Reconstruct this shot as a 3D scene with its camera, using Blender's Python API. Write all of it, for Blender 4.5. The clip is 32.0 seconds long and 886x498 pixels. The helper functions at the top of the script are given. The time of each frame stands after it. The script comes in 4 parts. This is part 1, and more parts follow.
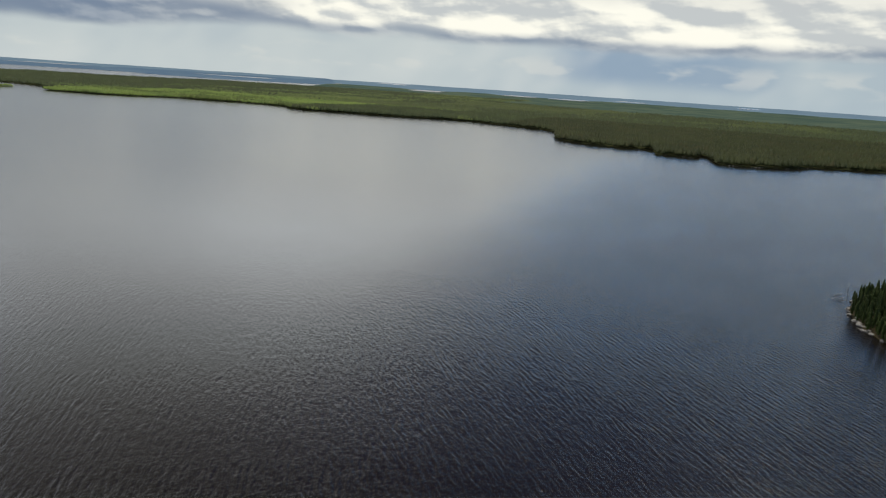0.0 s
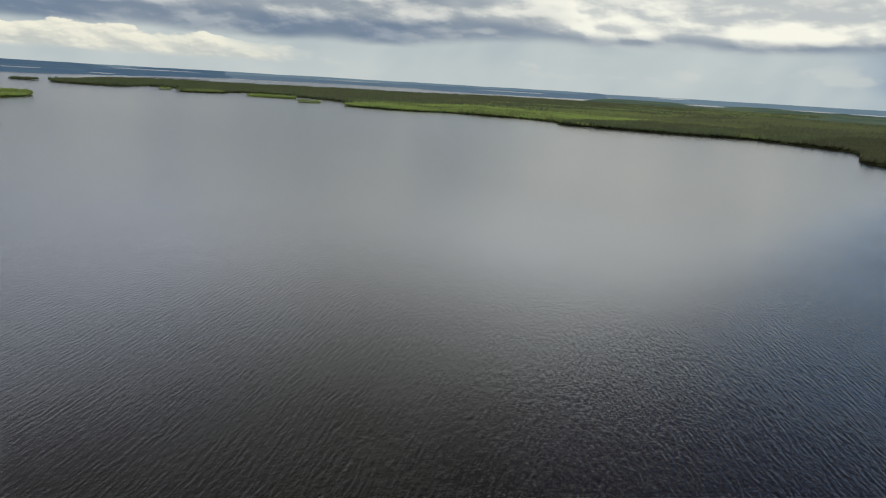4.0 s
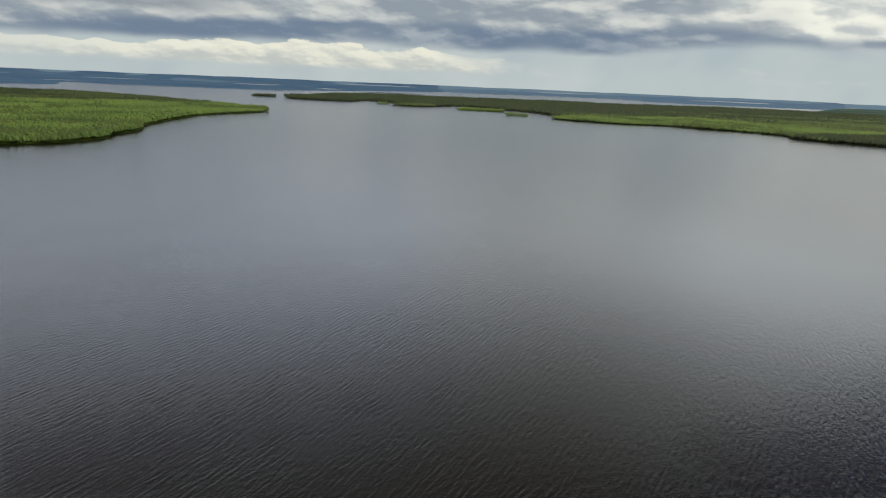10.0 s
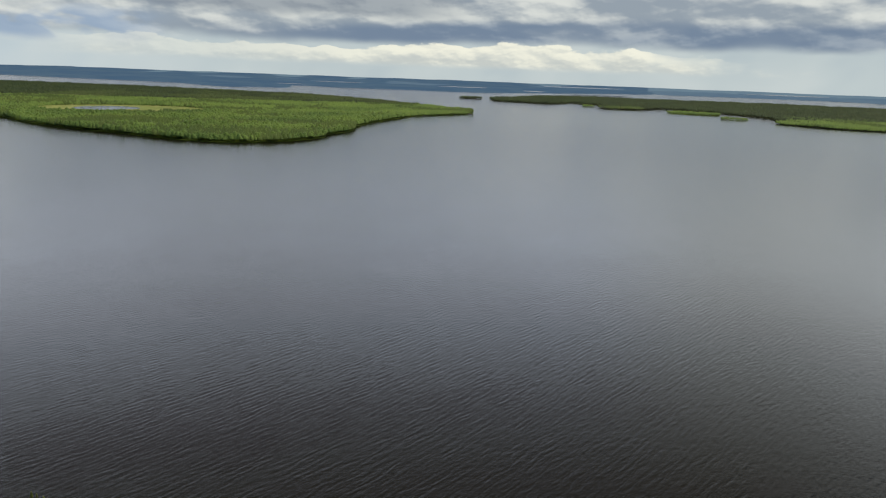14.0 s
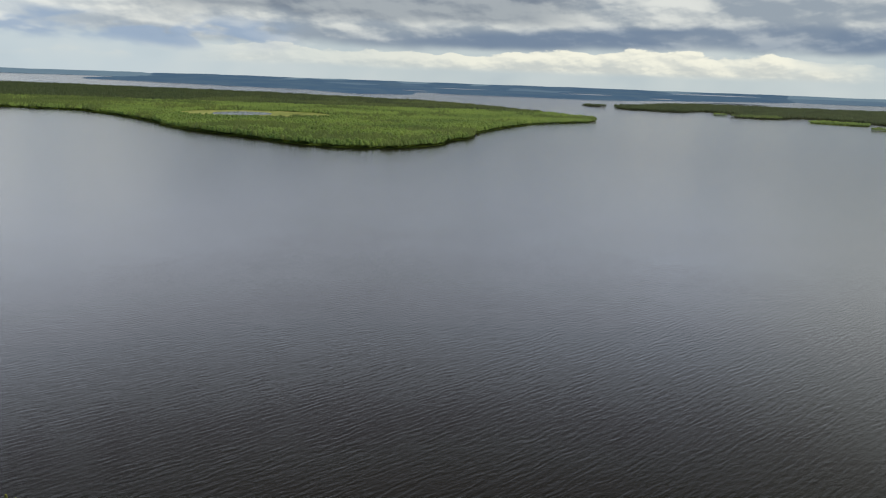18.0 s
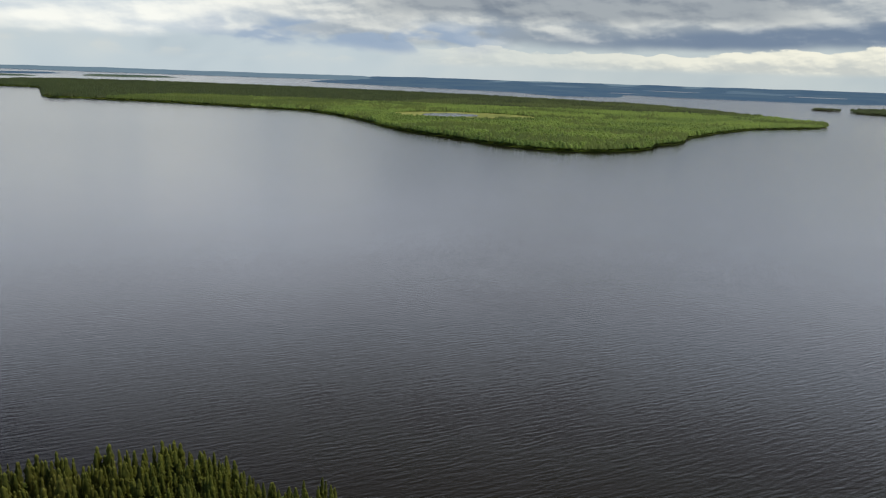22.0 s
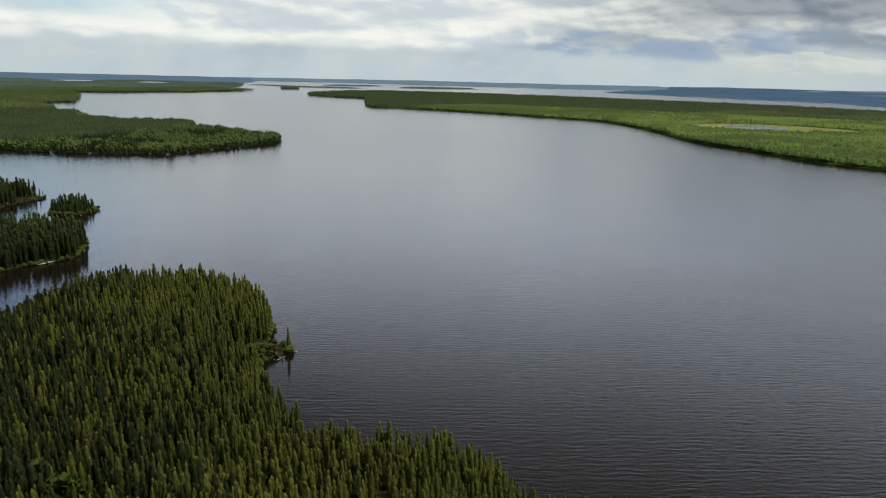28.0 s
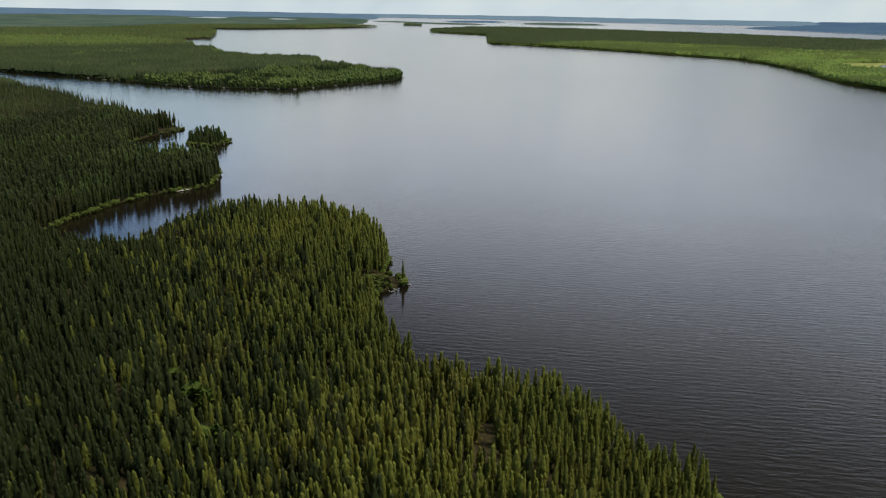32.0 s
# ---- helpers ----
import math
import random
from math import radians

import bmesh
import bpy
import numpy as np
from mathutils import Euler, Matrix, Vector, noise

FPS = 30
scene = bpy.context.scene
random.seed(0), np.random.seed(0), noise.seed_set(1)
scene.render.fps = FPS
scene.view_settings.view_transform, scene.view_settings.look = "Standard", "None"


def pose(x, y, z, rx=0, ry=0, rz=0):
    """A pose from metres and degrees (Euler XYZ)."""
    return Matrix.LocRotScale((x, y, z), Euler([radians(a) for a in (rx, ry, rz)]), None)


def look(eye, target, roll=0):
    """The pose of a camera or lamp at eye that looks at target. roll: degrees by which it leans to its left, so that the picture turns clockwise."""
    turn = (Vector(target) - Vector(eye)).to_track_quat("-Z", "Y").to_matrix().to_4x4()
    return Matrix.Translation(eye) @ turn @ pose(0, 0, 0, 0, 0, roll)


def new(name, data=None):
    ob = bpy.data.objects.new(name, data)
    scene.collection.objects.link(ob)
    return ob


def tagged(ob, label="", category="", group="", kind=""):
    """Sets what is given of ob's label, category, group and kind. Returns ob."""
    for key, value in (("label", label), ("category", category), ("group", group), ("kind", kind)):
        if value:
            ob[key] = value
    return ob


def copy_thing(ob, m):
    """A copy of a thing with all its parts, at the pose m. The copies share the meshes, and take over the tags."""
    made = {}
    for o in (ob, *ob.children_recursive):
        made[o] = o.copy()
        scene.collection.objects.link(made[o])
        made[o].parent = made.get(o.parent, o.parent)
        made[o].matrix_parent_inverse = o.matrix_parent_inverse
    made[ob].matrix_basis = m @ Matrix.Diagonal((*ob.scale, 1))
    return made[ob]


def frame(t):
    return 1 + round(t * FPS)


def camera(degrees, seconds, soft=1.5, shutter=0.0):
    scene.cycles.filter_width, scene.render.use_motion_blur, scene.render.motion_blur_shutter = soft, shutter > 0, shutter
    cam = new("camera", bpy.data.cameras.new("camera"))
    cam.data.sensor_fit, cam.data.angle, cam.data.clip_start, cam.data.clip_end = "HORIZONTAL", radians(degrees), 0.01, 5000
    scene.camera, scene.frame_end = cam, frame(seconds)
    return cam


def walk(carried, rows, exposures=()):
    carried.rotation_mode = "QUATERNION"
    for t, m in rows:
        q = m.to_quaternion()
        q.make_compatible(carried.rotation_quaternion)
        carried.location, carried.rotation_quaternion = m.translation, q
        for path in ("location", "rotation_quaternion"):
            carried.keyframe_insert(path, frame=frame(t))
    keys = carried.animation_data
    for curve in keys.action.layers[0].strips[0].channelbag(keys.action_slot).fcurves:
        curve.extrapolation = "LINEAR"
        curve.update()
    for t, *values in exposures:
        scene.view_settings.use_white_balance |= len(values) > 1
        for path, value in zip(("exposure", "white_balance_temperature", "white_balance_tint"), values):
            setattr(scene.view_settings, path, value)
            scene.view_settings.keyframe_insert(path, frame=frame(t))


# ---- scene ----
from mathutils.geometry import delaunay_2d_cdt

# ---- camera ----
cam = camera(63.84, 32.0, 1.2)
PATH = [
    (0.0, 0.01, 0.01, 72.50, 76.94, -3.72, 20.64),
    (0.5, -1.16, 1.69, 73.40, 76.64, -3.66, 25.19),
    (1.0, -2.33, 3.37, 74.00, 76.72, -3.62, 26.61),
    (1.5, -3.55, 5.06, 74.42, 76.80, -3.60, 27.07),
    (2.0, -4.82, 6.74, 74.33, 76.92, -3.55, 28.78),
    (2.5, -6.16, 8.43, 74.32, 76.67, -3.48, 34.38),
    (3.0, -7.56, 10.10, 74.39, 76.62, -3.48, 37.92),
    (3.5, -9.04, 11.76, 74.53, 76.70, -3.41, 39.74),
    (4.0, -10.59, 13.41, 74.74, 76.76, -3.27, 41.76),
    (4.5, -12.26, 15.04, 75.00, 76.82, -3.18, 43.53),
    (6.5, -19.72, 21.72, 76.25, 77.06, -2.92, 49.40),
    (7.0, -21.75, 23.42, 76.57, 77.12, -2.69, 50.14),
    (7.5, -23.87, 25.11, 76.90, 77.23, -2.84, 50.83),
    (8.0, -26.05, 26.80, 77.21, 77.17, -2.72, 51.42),
    (8.5, -28.31, 28.50, 77.48, 77.09, -2.61, 51.99),
    (9.0, -30.60, 30.20, 77.71, 77.00, -2.53, 53.90),
    (9.5, -32.92, 31.89, 77.88, 76.89, -2.50, 56.22),
    (10.0, -35.24, 33.56, 77.99, 76.84, -2.36, 58.04),
    (10.5, -37.58, 35.18, 78.06, 76.81, -2.33, 59.51),
    (11.0, -39.90, 36.73, 78.10, 76.77, -2.20, 60.67),
    (11.5, -42.17, 38.19, 78.12, 76.93, -2.26, 61.29),
    (12.0, -44.37, 39.56, 78.14, 76.84, -2.17, 64.81),
    (12.5, -46.50, 40.84, 78.15, 76.60, -2.14, 70.16),
    (13.0, -48.53, 41.99, 78.17, 76.46, -2.12, 72.85),
    (13.5, -50.44, 43.01, 78.18, 76.41, -2.11, 73.92),
    (14.0, -52.24, 43.91, 78.19, 76.41, -2.06, 74.12),
    (14.5, -53.93, 44.71, 78.21, 76.40, -2.13, 74.99),
    (16.5, -60.01, 47.40, 78.25, 76.49, -2.12, 79.54),
    (17.0, -61.14, 47.86, 78.25, 76.53, -2.06, 81.08),
    (17.5, -61.99, 48.15, 78.24, 76.58, -2.06, 82.48),
    (18.0, -62.60, 48.28, 78.21, 76.62, -2.04, 83.75),
    (18.5, -63.01, 48.27, 78.17, 76.60, -2.02, 84.88),
    (19.0, -63.34, 48.15, 78.11, 76.52, -1.99, 86.81),
    (19.5, -63.62, 47.92, 78.03, 76.44, -1.93, 89.12),
    (20.0, -63.94, 47.67, 77.93, 76.27, -1.89, 91.52),
    (20.5, -64.36, 47.45, 77.84, 76.23, -1.88, 93.73),
    (21.0, -64.85, 47.28, 77.76, 76.23, -1.79, 96.04),
    (21.5, -65.29, 47.11, 77.69, 76.21, -1.87, 98.17),
    (22.0, -65.68, 46.93, 77.62, 76.29, -1.81, 99.80),
    (22.5, -66.02, 46.74, 77.52, 76.31, -1.75, 101.31),
    (23.0, -66.32, 46.57, 77.41, 76.37, -1.75, 103.38),
    (23.5, -66.60, 46.43, 77.27, 76.37, -1.68, 105.99),
    (24.0, -66.88, 46.33, 77.15, 76.38, -1.66, 108.85),
    (24.5, -67.09, 46.26, 77.05, 76.40, -1.63, 111.30),
    (26.5, -67.56, 46.05, 76.60, 76.51, -1.44, 118.26),
    (27.0, -67.71, 46.03, 76.51, 76.51, -1.37, 120.51),
    (27.5, -67.88, 46.00, 76.45, 76.54, -1.35, 121.76),
    (28.0, -68.00, 45.91, 76.39, 76.54, -1.24, 122.60),
    (28.5, -68.10, 45.77, 76.32, 76.57, -1.20, 123.67),
    (29.0, -68.20, 45.64, 76.23, 76.59, -1.16, 125.48),
    (29.5, -68.35, 45.59, 76.13, 76.56, -1.18, 127.98),
    (30.0, -68.52, 45.57, 76.01, 76.55, -1.16, 129.07),
    (30.5, -68.66, 45.54, 75.87, 76.49, -1.13, 129.85),
    (31.0, -68.77, 45.49, 75.68, 76.21, -1.10, 130.71),
    (31.5, -68.84, 45.42, 75.46, 74.36, -1.03, 131.38),
    (32.0, -68.89, 45.32, 75.29, 71.59, -0.95, 132.13),
]
EXPOSURES = [(0.0, 0.0, 6600, 8), (4.0, -0.09, 6560, 7), (8.0, -0.17, 6510, 6), (14.0, -0.04, 6470, 6), (21.0, 0.0, 6480, 7), (24.0, -0.10, 6480, 7), (28.0, -0.08, 6480, 6), (30.0, -0.06, 6480, 6), (31.0, 0.0, 6480, 6), (32.0, 0.14, 6470, 6)]
SKY_STRENGTH = 1.0
walk(cam, [(t, pose(x, y, z, a, b, c)) for t, x, y, z, a, b, c in PATH], EXPOSURES)

# ---- light ----
SUN_AZ, SUN_EL = 24.0, 62.0          # degrees from +y towards -x, and up


def towards(az, el=0.0):
    a, e = radians(az), radians(el)
    return Vector((-math.sin(a) * math.cos(e), math.cos(a) * math.cos(e), math.sin(e)))


sun_data = bpy.data.lights.new("sun", "SUN")
sun_data.energy, sun_data.angle, sun_data.color = 2.9, radians(14.0), (1.0, 0.93, 0.80)
sun = new("sun", sun_data)
sun.matrix_world = look(towards(SUN_AZ, SUN_EL) * 400, (0, 0, 0))


class Nodes:
    """Short writing for a node tree."""

    def __init__(self, tree):
        self.tree = tree

    def add(self, kind, **settings):
        n = self.tree.nodes.new(kind)
        for key, value in settings.items():
            if key == "operation":
                n.operation = value
            elif key == "blend":
                n.data_type, n.blend_type = "RGBA", value
            elif key == "dims":
                n.noise_dimensions = value
            elif key == "interp":
                n.interpolation_type = value
        return n

    def link(self, a, b):
        self.tree.links.new(a, b)

    def put(self, socket, value):
        if isinstance(value, bpy.types.NodeSocket):
            self.link(value, socket)
        else:
            socket.default_value = value

    def math(self, op, a, b=0.0, c=0.0):
        n = self.add("ShaderNodeMath", operation=op)
        self.put(n.inputs[0], a), self.put(n.inputs[1], b), self.put(n.inputs[2], c)
        return n.outputs[0]

    def vmath(self, op, a, b=(0, 0, 0)):
        n = self.add("ShaderNodeVectorMath", operation=op)
        self.put(n.inputs[0], a), self.put(n.inputs[1], b)
        return n.outputs[0]

    def xyz(self, x, y, z):
        n = self.add("ShaderNodeCombineXYZ")
        for s, v in zip(n.inputs, (x, y, z)):
            self.put(s, v)
        return n.outputs[0]

    def split(self, v):
        n = self.add("ShaderNodeSeparateXYZ")
        self.put(n.inputs[0], v)
        return n.outputs

    def noise(self, v, scale, detail=4.0, rough=0.55, distort=0.0):
        n = self.add("ShaderNodeTexNoise")
        self.put(n.inputs["Vector"], v)
        for key, value in (("Scale", scale), ("Detail", detail), ("Roughness", rough), ("Distortion", distort)):
            n.inputs[key].default_value = value
        return n.outputs["Fac"]

    def step(self, v, lo, hi, to_lo=0.0, to_hi=1.0):
        n = self.add("ShaderNodeMapRange", interp="SMOOTHSTEP")
        for s, w in zip(n.inputs, (v, lo, hi, to_lo, to_hi)):
            self.put(s, w)
        return n.outputs[0]

    def mix(self, fac, a, b, blend="MIX"):
        n = self.add("ShaderNodeMix", blend=blend)
        self.put(n.inputs[0], fac), self.put(n.inputs[6], a), self.put(n.inputs[7], b)
        return n.outputs[2]


def rgb(r, g, b):
    return (r, g, b, 1.0)


# sky: broken rain clouds in flat-based rows over a hazy horizon
world = bpy.data.worlds.new("sky")
scene.world = world
world.use_nodes = True
W = Nodes(world.node_tree)
sky_tex = world.node_tree.nodes.new("ShaderNodeTexSky")
sky_tex.sky_type, sky_tex.sun_disc = "NISHITA", False
sky_tex.sun_elevation, sky_tex.sun_rotation = radians(SUN_EL), radians(-SUN_AZ)
way = W.add("ShaderNodeTexCoord").outputs["Generated"]
wx, wy, wz = W.split(way)
az = W.math("MULTIPLY", W.math("ARCTAN2", W.math("MULTIPLY", wx, -1.0), wy), 180 / math.pi)
el = W.math("MULTIPLY", W.math("ARCSINE", wz), 180 / math.pi)
up = W.math("MAXIMUM", el, 0.0)


def lobe(a0, a1, soft):
    return W.math("MULTIPLY", W.step(az, a0 - soft, a0 + soft), W.step(az, a1 - soft, a1 + soft, 1.0, 0.0))


def tone(r, g, b):
    """A colour from its 0 to 255 values on a screen."""
    return tuple(((c / 255 + 0.055) / 1.055) ** 2.4 if c > 10 else c / 255 / 12.92 for c in (r, g, b)) + (1.0,)


def bell(v, lo, hi, soft):
    return W.math("MULTIPLY", W.step(v, W.math("SUBTRACT", lo, soft), W.math("ADD", lo, soft)), W.step(v, W.math("SUBTRACT", hi, soft), W.math("ADD", hi, soft), 1.0, 0.0))


# cloud relief: a heap is bright where it thins towards the sun, grey where more cloud lies above
def heaps(fine_az, fine_el, seed, detail, rough, shift, warp):
    def thickness(dx, dy):
        return W.noise(W.xyz(W.math("ADD", W.math("MULTIPLY", az, fine_az), dx), W.math("ADD", W.math("MULTIPLY", up, fine_el), dy), seed), 1.0, detail, rough, warp)

    here = thickness(0.0, 0.0)
    return here, W.step(W.math("SUBTRACT", here, thickness(-0.4 * shift, shift)), -0.13, 0.16)


def around(v, mid, gain):
    return W.math("MULTIPLY", W.math("SUBTRACT", v, mid), gain)


n_big, lit_big = heaps(0.12, 0.36, 0.3, 2.0, 0.42, 0.30, 0.0)
n_mid, lit_mid = heaps(0.27, 0.72, 4.1, 3.0, 0.45, 0.26, 0.1)
n_fine, lit_fine = heaps(0.75, 1.6, 2.7, 3.0, 0.50, 0.24, 0.1)
lit = W.math("ADD", W.math("MULTIPLY", lit_big, 0.52), W.math("ADD", W.math("MULTIPLY", lit_mid, 0.36), W.math("MULTIPLY", lit_fine, 0.12)))
ragged = W.math("ADD", around(n_big, 0.5, 1.9), W.math("ADD", around(n_mid, 0.5, 0.8), around(n_fine, 0.5, 0.3)))

# veil of distant rain under the cloud base, in upright shafts
veil = W.mix(W.step(az, 8, 26), tone(176, 190, 199), tone(194, 203, 206))
veil = W.mix(W.step(az, 84, 112), veil, tone(196, 207, 214))
veil = W.mix(W.math("MULTIPLY", lobe(-3, 12, 3), W.step(up, 0.2, 1.6)), veil, tone(146, 166, 187))
shafts = W.noise(W.xyz(W.math("ADD", W.math("MULTIPLY", az, 0.17), W.math("MULTIPLY", up, 0.08)), W.math("MULTIPLY", up, 0.20), 5.2), 1.0, 2.0, 0.5)
veil = W.mix(W.step(shafts, 0.46, 0.74, 0.0, 0.40), veil, tone(214, 218, 217))
veil = W.mix(W.step(shafts, 0.26, 0.50, 0.32, 0.0), veil, tone(160, 176, 190))
wisps = W.math("MULTIPLY", W.step(n_mid, 0.52, 0.66), bell(up, 1.0, 2.4, 0.5))
veil = W.mix(W.math("MULTIPLY", wisps, 0.45), veil, tone(214, 216, 213))

# cloud masses above the base
mass = W.mix(W.step(lit, 0.12, 0.92), tone(152, 162, 174), tone(222, 223, 220))
puffs = W.math("ADD", W.math("MULTIPLY", lit_big, 0.56), W.math("ADD", W.math("MULTIPLY", lit_mid, 0.34), W.math("MULTIPLY", lit_fine, 0.10)))
bright = W.mix(W.step(W.math("ADD", puffs, around(n_big, 0.5, 0.9)), 0.10, 0.70), tone(196, 201, 204), tone(255, 253, 242))
bright = W.mix(W.math("MULTIPLY", W.step(W.math("ADD", up, around(n_mid, 0.5, 2.0)), 5.8, 7.2), 0.35), bright, tone(196, 199, 202))
mass = W.mix(W.step(W.math("ADD", az, around(n_big, 0.5, 30.0)), 30, 38, 1.0, 0.0), mass, bright)
lit_soft = W.math("ADD", W.math("MULTIPLY", lit_big, 0.66), W.math("ADD", W.math("MULTIPLY", lit_mid, 0.24), W.math("MULTIPLY", lit_fine, 0.10)))
pale = W.mix(W.step(lit_soft, 0.10, 0.85), tone(208, 216, 224), tone(253, 252, 246))
mass = W.mix(W.step(az, 102, 122), mass, pale)
thin_blue = W.math("MULTIPLY", lobe(144, 175, 5), W.step(W.math("ADD", up, W.math("MULTIPLY", ragged, 0.8)), 3.3, 4.6))
mass = W.mix(W.math("MULTIPLY", thin_blue, 0.7), mass, tone(198, 222, 231))
base_el = W.math("SUBTRACT", W.step(az, 34, 46, 3.5, 2.75), W.step(az, 66, 84, 0.0, 0.35))
low_sky = W.mix(W.step(W.math("ADD", up, W.math("MULTIPLY", ragged, 0.8)), W.math("SUBTRACT", base_el, 0.55), W.math("ADD", base_el, 0.65)), veil, mass)
# dark flat bottom of the rain cloud
bottom_top = W.math("ADD", base_el, W.math("SUBTRACT", W.step(az, 30, 42, 0.45, 1.6), W.step(az, 72, 90, 0.0, 0.6)))
bottom = bell(W.math("ADD", up, W.math("MULTIPLY", ragged, 0.5)), W.math("SUBTRACT", base_el, 0.1), bottom_top, 0.45)
bottom = W.math("MULTIPLY", W.math("MULTIPLY", bottom, lobe(-40, 88, 8)), W.step(n_big, 0.34, 0.52, 0.75, 1.0))
low_sky = W.mix(W.math("MULTIPLY", bottom, 0.92), low_sky, W.mix(W.step(lit, 0.3, 0.8), tone(116, 133, 157), tone(150, 162, 178)))
# blue-grey gaps and a dark bank further round
gaps = W.math("MULTIPLY", W.math("MULTIPLY", lobe(96, 117, 3), bell(W.math("ADD", up, ragged), 1.9, 3.9, 0.5)), W.step(n_mid, 0.38, 0.54))
low_sky = W.mix(W.math("MULTIPLY", gaps, 0.85), low_sky, tone(152, 171, 197))
bank = W.math("MULTIPLY", lobe(74, 105, 4), W.step(W.math("ADD", up, ragged), 4.2, 5.1))
low_sky = W.mix(W.math("MULTIPLY", bank, 0.9), low_sky, W.mix(W.step(lit, 0.2, 0.8), tone(120, 130, 145), tone(158, 165, 173)))
# sunlit heaps in a row above the skyline
row_top = W.math("SUBTRACT", W.step(az, 50, 66, 2.0, 2.75), W.step(az, 68, 86, 0.0, 0.55))
row_top = W.math("ADD", row_top, W.math("ADD", around(n_big, 0.5, 1.2), W.math("ADD", around(n_mid, 0.5, 1.7), around(n_fine, 0.5, 0.7))))
under = W.math("SUBTRACT", row_top, up)
row = W.math("MULTIPLY", W.math("MULTIPLY", W.step(under, -0.04, 0.10), W.step(up, 0.55, 1.15)), W.math("MULTIPLY", W.step(W.math("ADD", az, around(n_mid, 0.5, 22.0)), 49, 63), W.step(az, 98, 104, 1.0, 0.0)))
row_lit = W.math("ADD", W.math("ADD", W.math("MULTIPLY", lit_mid, 0.40), W.math("MULTIPLY", lit_fine, 0.25)), W.step(under, 0.1, 1.5, 0.55, 0.05))
row_tone = W.mix(W.step(row_lit, 0.15, 0.95), tone(202, 205, 202), tone(249, 245, 229))
low_sky = W.mix(W.math("MULTIPLY", W.math("MULTIPLY", row, 0.95), W.step(az, 74, 96, 1.0, 0.4)), low_sky, row_tone)
low_sky = W.mix(W.step(up, 0.0, 1.0, 0.8, 0.0), low_sky, veil)

# the deck overhead: bright thin cloud ahead, darker higher up, blue openings on both sides, an added bright patch at
# the top
over = W.vmath("DIVIDE", way, W.xyz(W.math("ADD", wz, 0.12), W.math("ADD", wz, 0.12), W.math("ADD", wz, 0.12)))
deck = W.noise(over, 0.8, 6.0, 0.55, 0.3)
glow = W.math("ADD", 1.10, W.math("ADD", W.math("MULTIPLY", lobe(12, 42, 12), 0.56), W.math("ADD", W.math("MULTIPLY", lobe(58, 175, 12), 0.43), W.math("MULTIPLY", lobe(100, 175, 12), 0.02))))
thin = W.math("MULTIPLY", glow, W.step(deck, 0.3, 0.7, 1.12, 0.86))
# the patch above 62 degrees is unseen, added to fill the trees' shade
thin = W.math("MULTIPLY", thin, W.math("ADD", W.step(up, 11, 35, 1.0, 0.11), W.step(up, 62, 80, 0.0, 1.9)))
tint = W.mix(W.step(az, 46, 92), rgb(0.93, 0.975, 1.03), rgb(0.88, 0.94, 1.11))
tint = W.mix(lobe(58, 86, 8), tint, rgb(0.87, 0.94, 1.12))
thin_tone = W.mix(1.0, W.xyz(thin, thin, thin), tint, "MULTIPLY")
nish = W.mix(1.0, sky_tex.outputs[0], rgb(0.10, 0.10, 0.10), "MULTIPLY")
clear = W.mix(W.step(up, 12.0, 19.5), W.mix(0.95, nish, rgb(0.56, 1.10, 1.95)), W.mix(0.95, nish, rgb(0.006, 0.033, 0.15)))
az_low, higher = az, W.math("MAXIMUM", W.math("SUBTRACT", up, 8.0), 0.0)
az = W.math("SUBTRACT", az_low, W.math("MULTIPLY", higher, 1.25))
opened = lobe(-220, 8.5, 6)
az = W.math("ADD", az_low, W.math("MULTIPLY", W.math("MAXIMUM", W.math("SUBTRACT", higher, 8.0), 0.0), 1.9))
opened = W.math("MAXIMUM", opened, lobe(152, 330, 10))
az = az_low
opened = W.math("MULTIPLY", W.math("MULTIPLY", opened, W.step(up, 60, 76, 1.0, 0.0)), W.step(deck, 0.62, 0.78, 0.97, 0.75))
high_sky = W.mix(opened, thin_tone, clear)
sky = W.mix(W.step(up, 7.0, 13.0), low_sky, high_sky)
background = world.node_tree.nodes["Background"]
W.link(sky, background.inputs[0])
background.inputs[1].default_value = SKY_STRENGTH

# ---- materials ----


def material(name):
    m = bpy.data.materials.new(name)
    m.use_nodes = True
    N = Nodes(m.node_tree)
    return m, N, m.node_tree.nodes["Principled BSDF"], N.add("ShaderNodeNewGeometry").outputs["Position"]


def bump(N, bsdf, height, strength, distance):
    b = N.add("ShaderNodeBump")
    N.put(b.inputs["Strength"], strength), N.put(b.inputs["Distance"], distance), N.put(b.inputs["Height"], height)
    N.link(b.outputs[0], bsdf.inputs["Normal"])


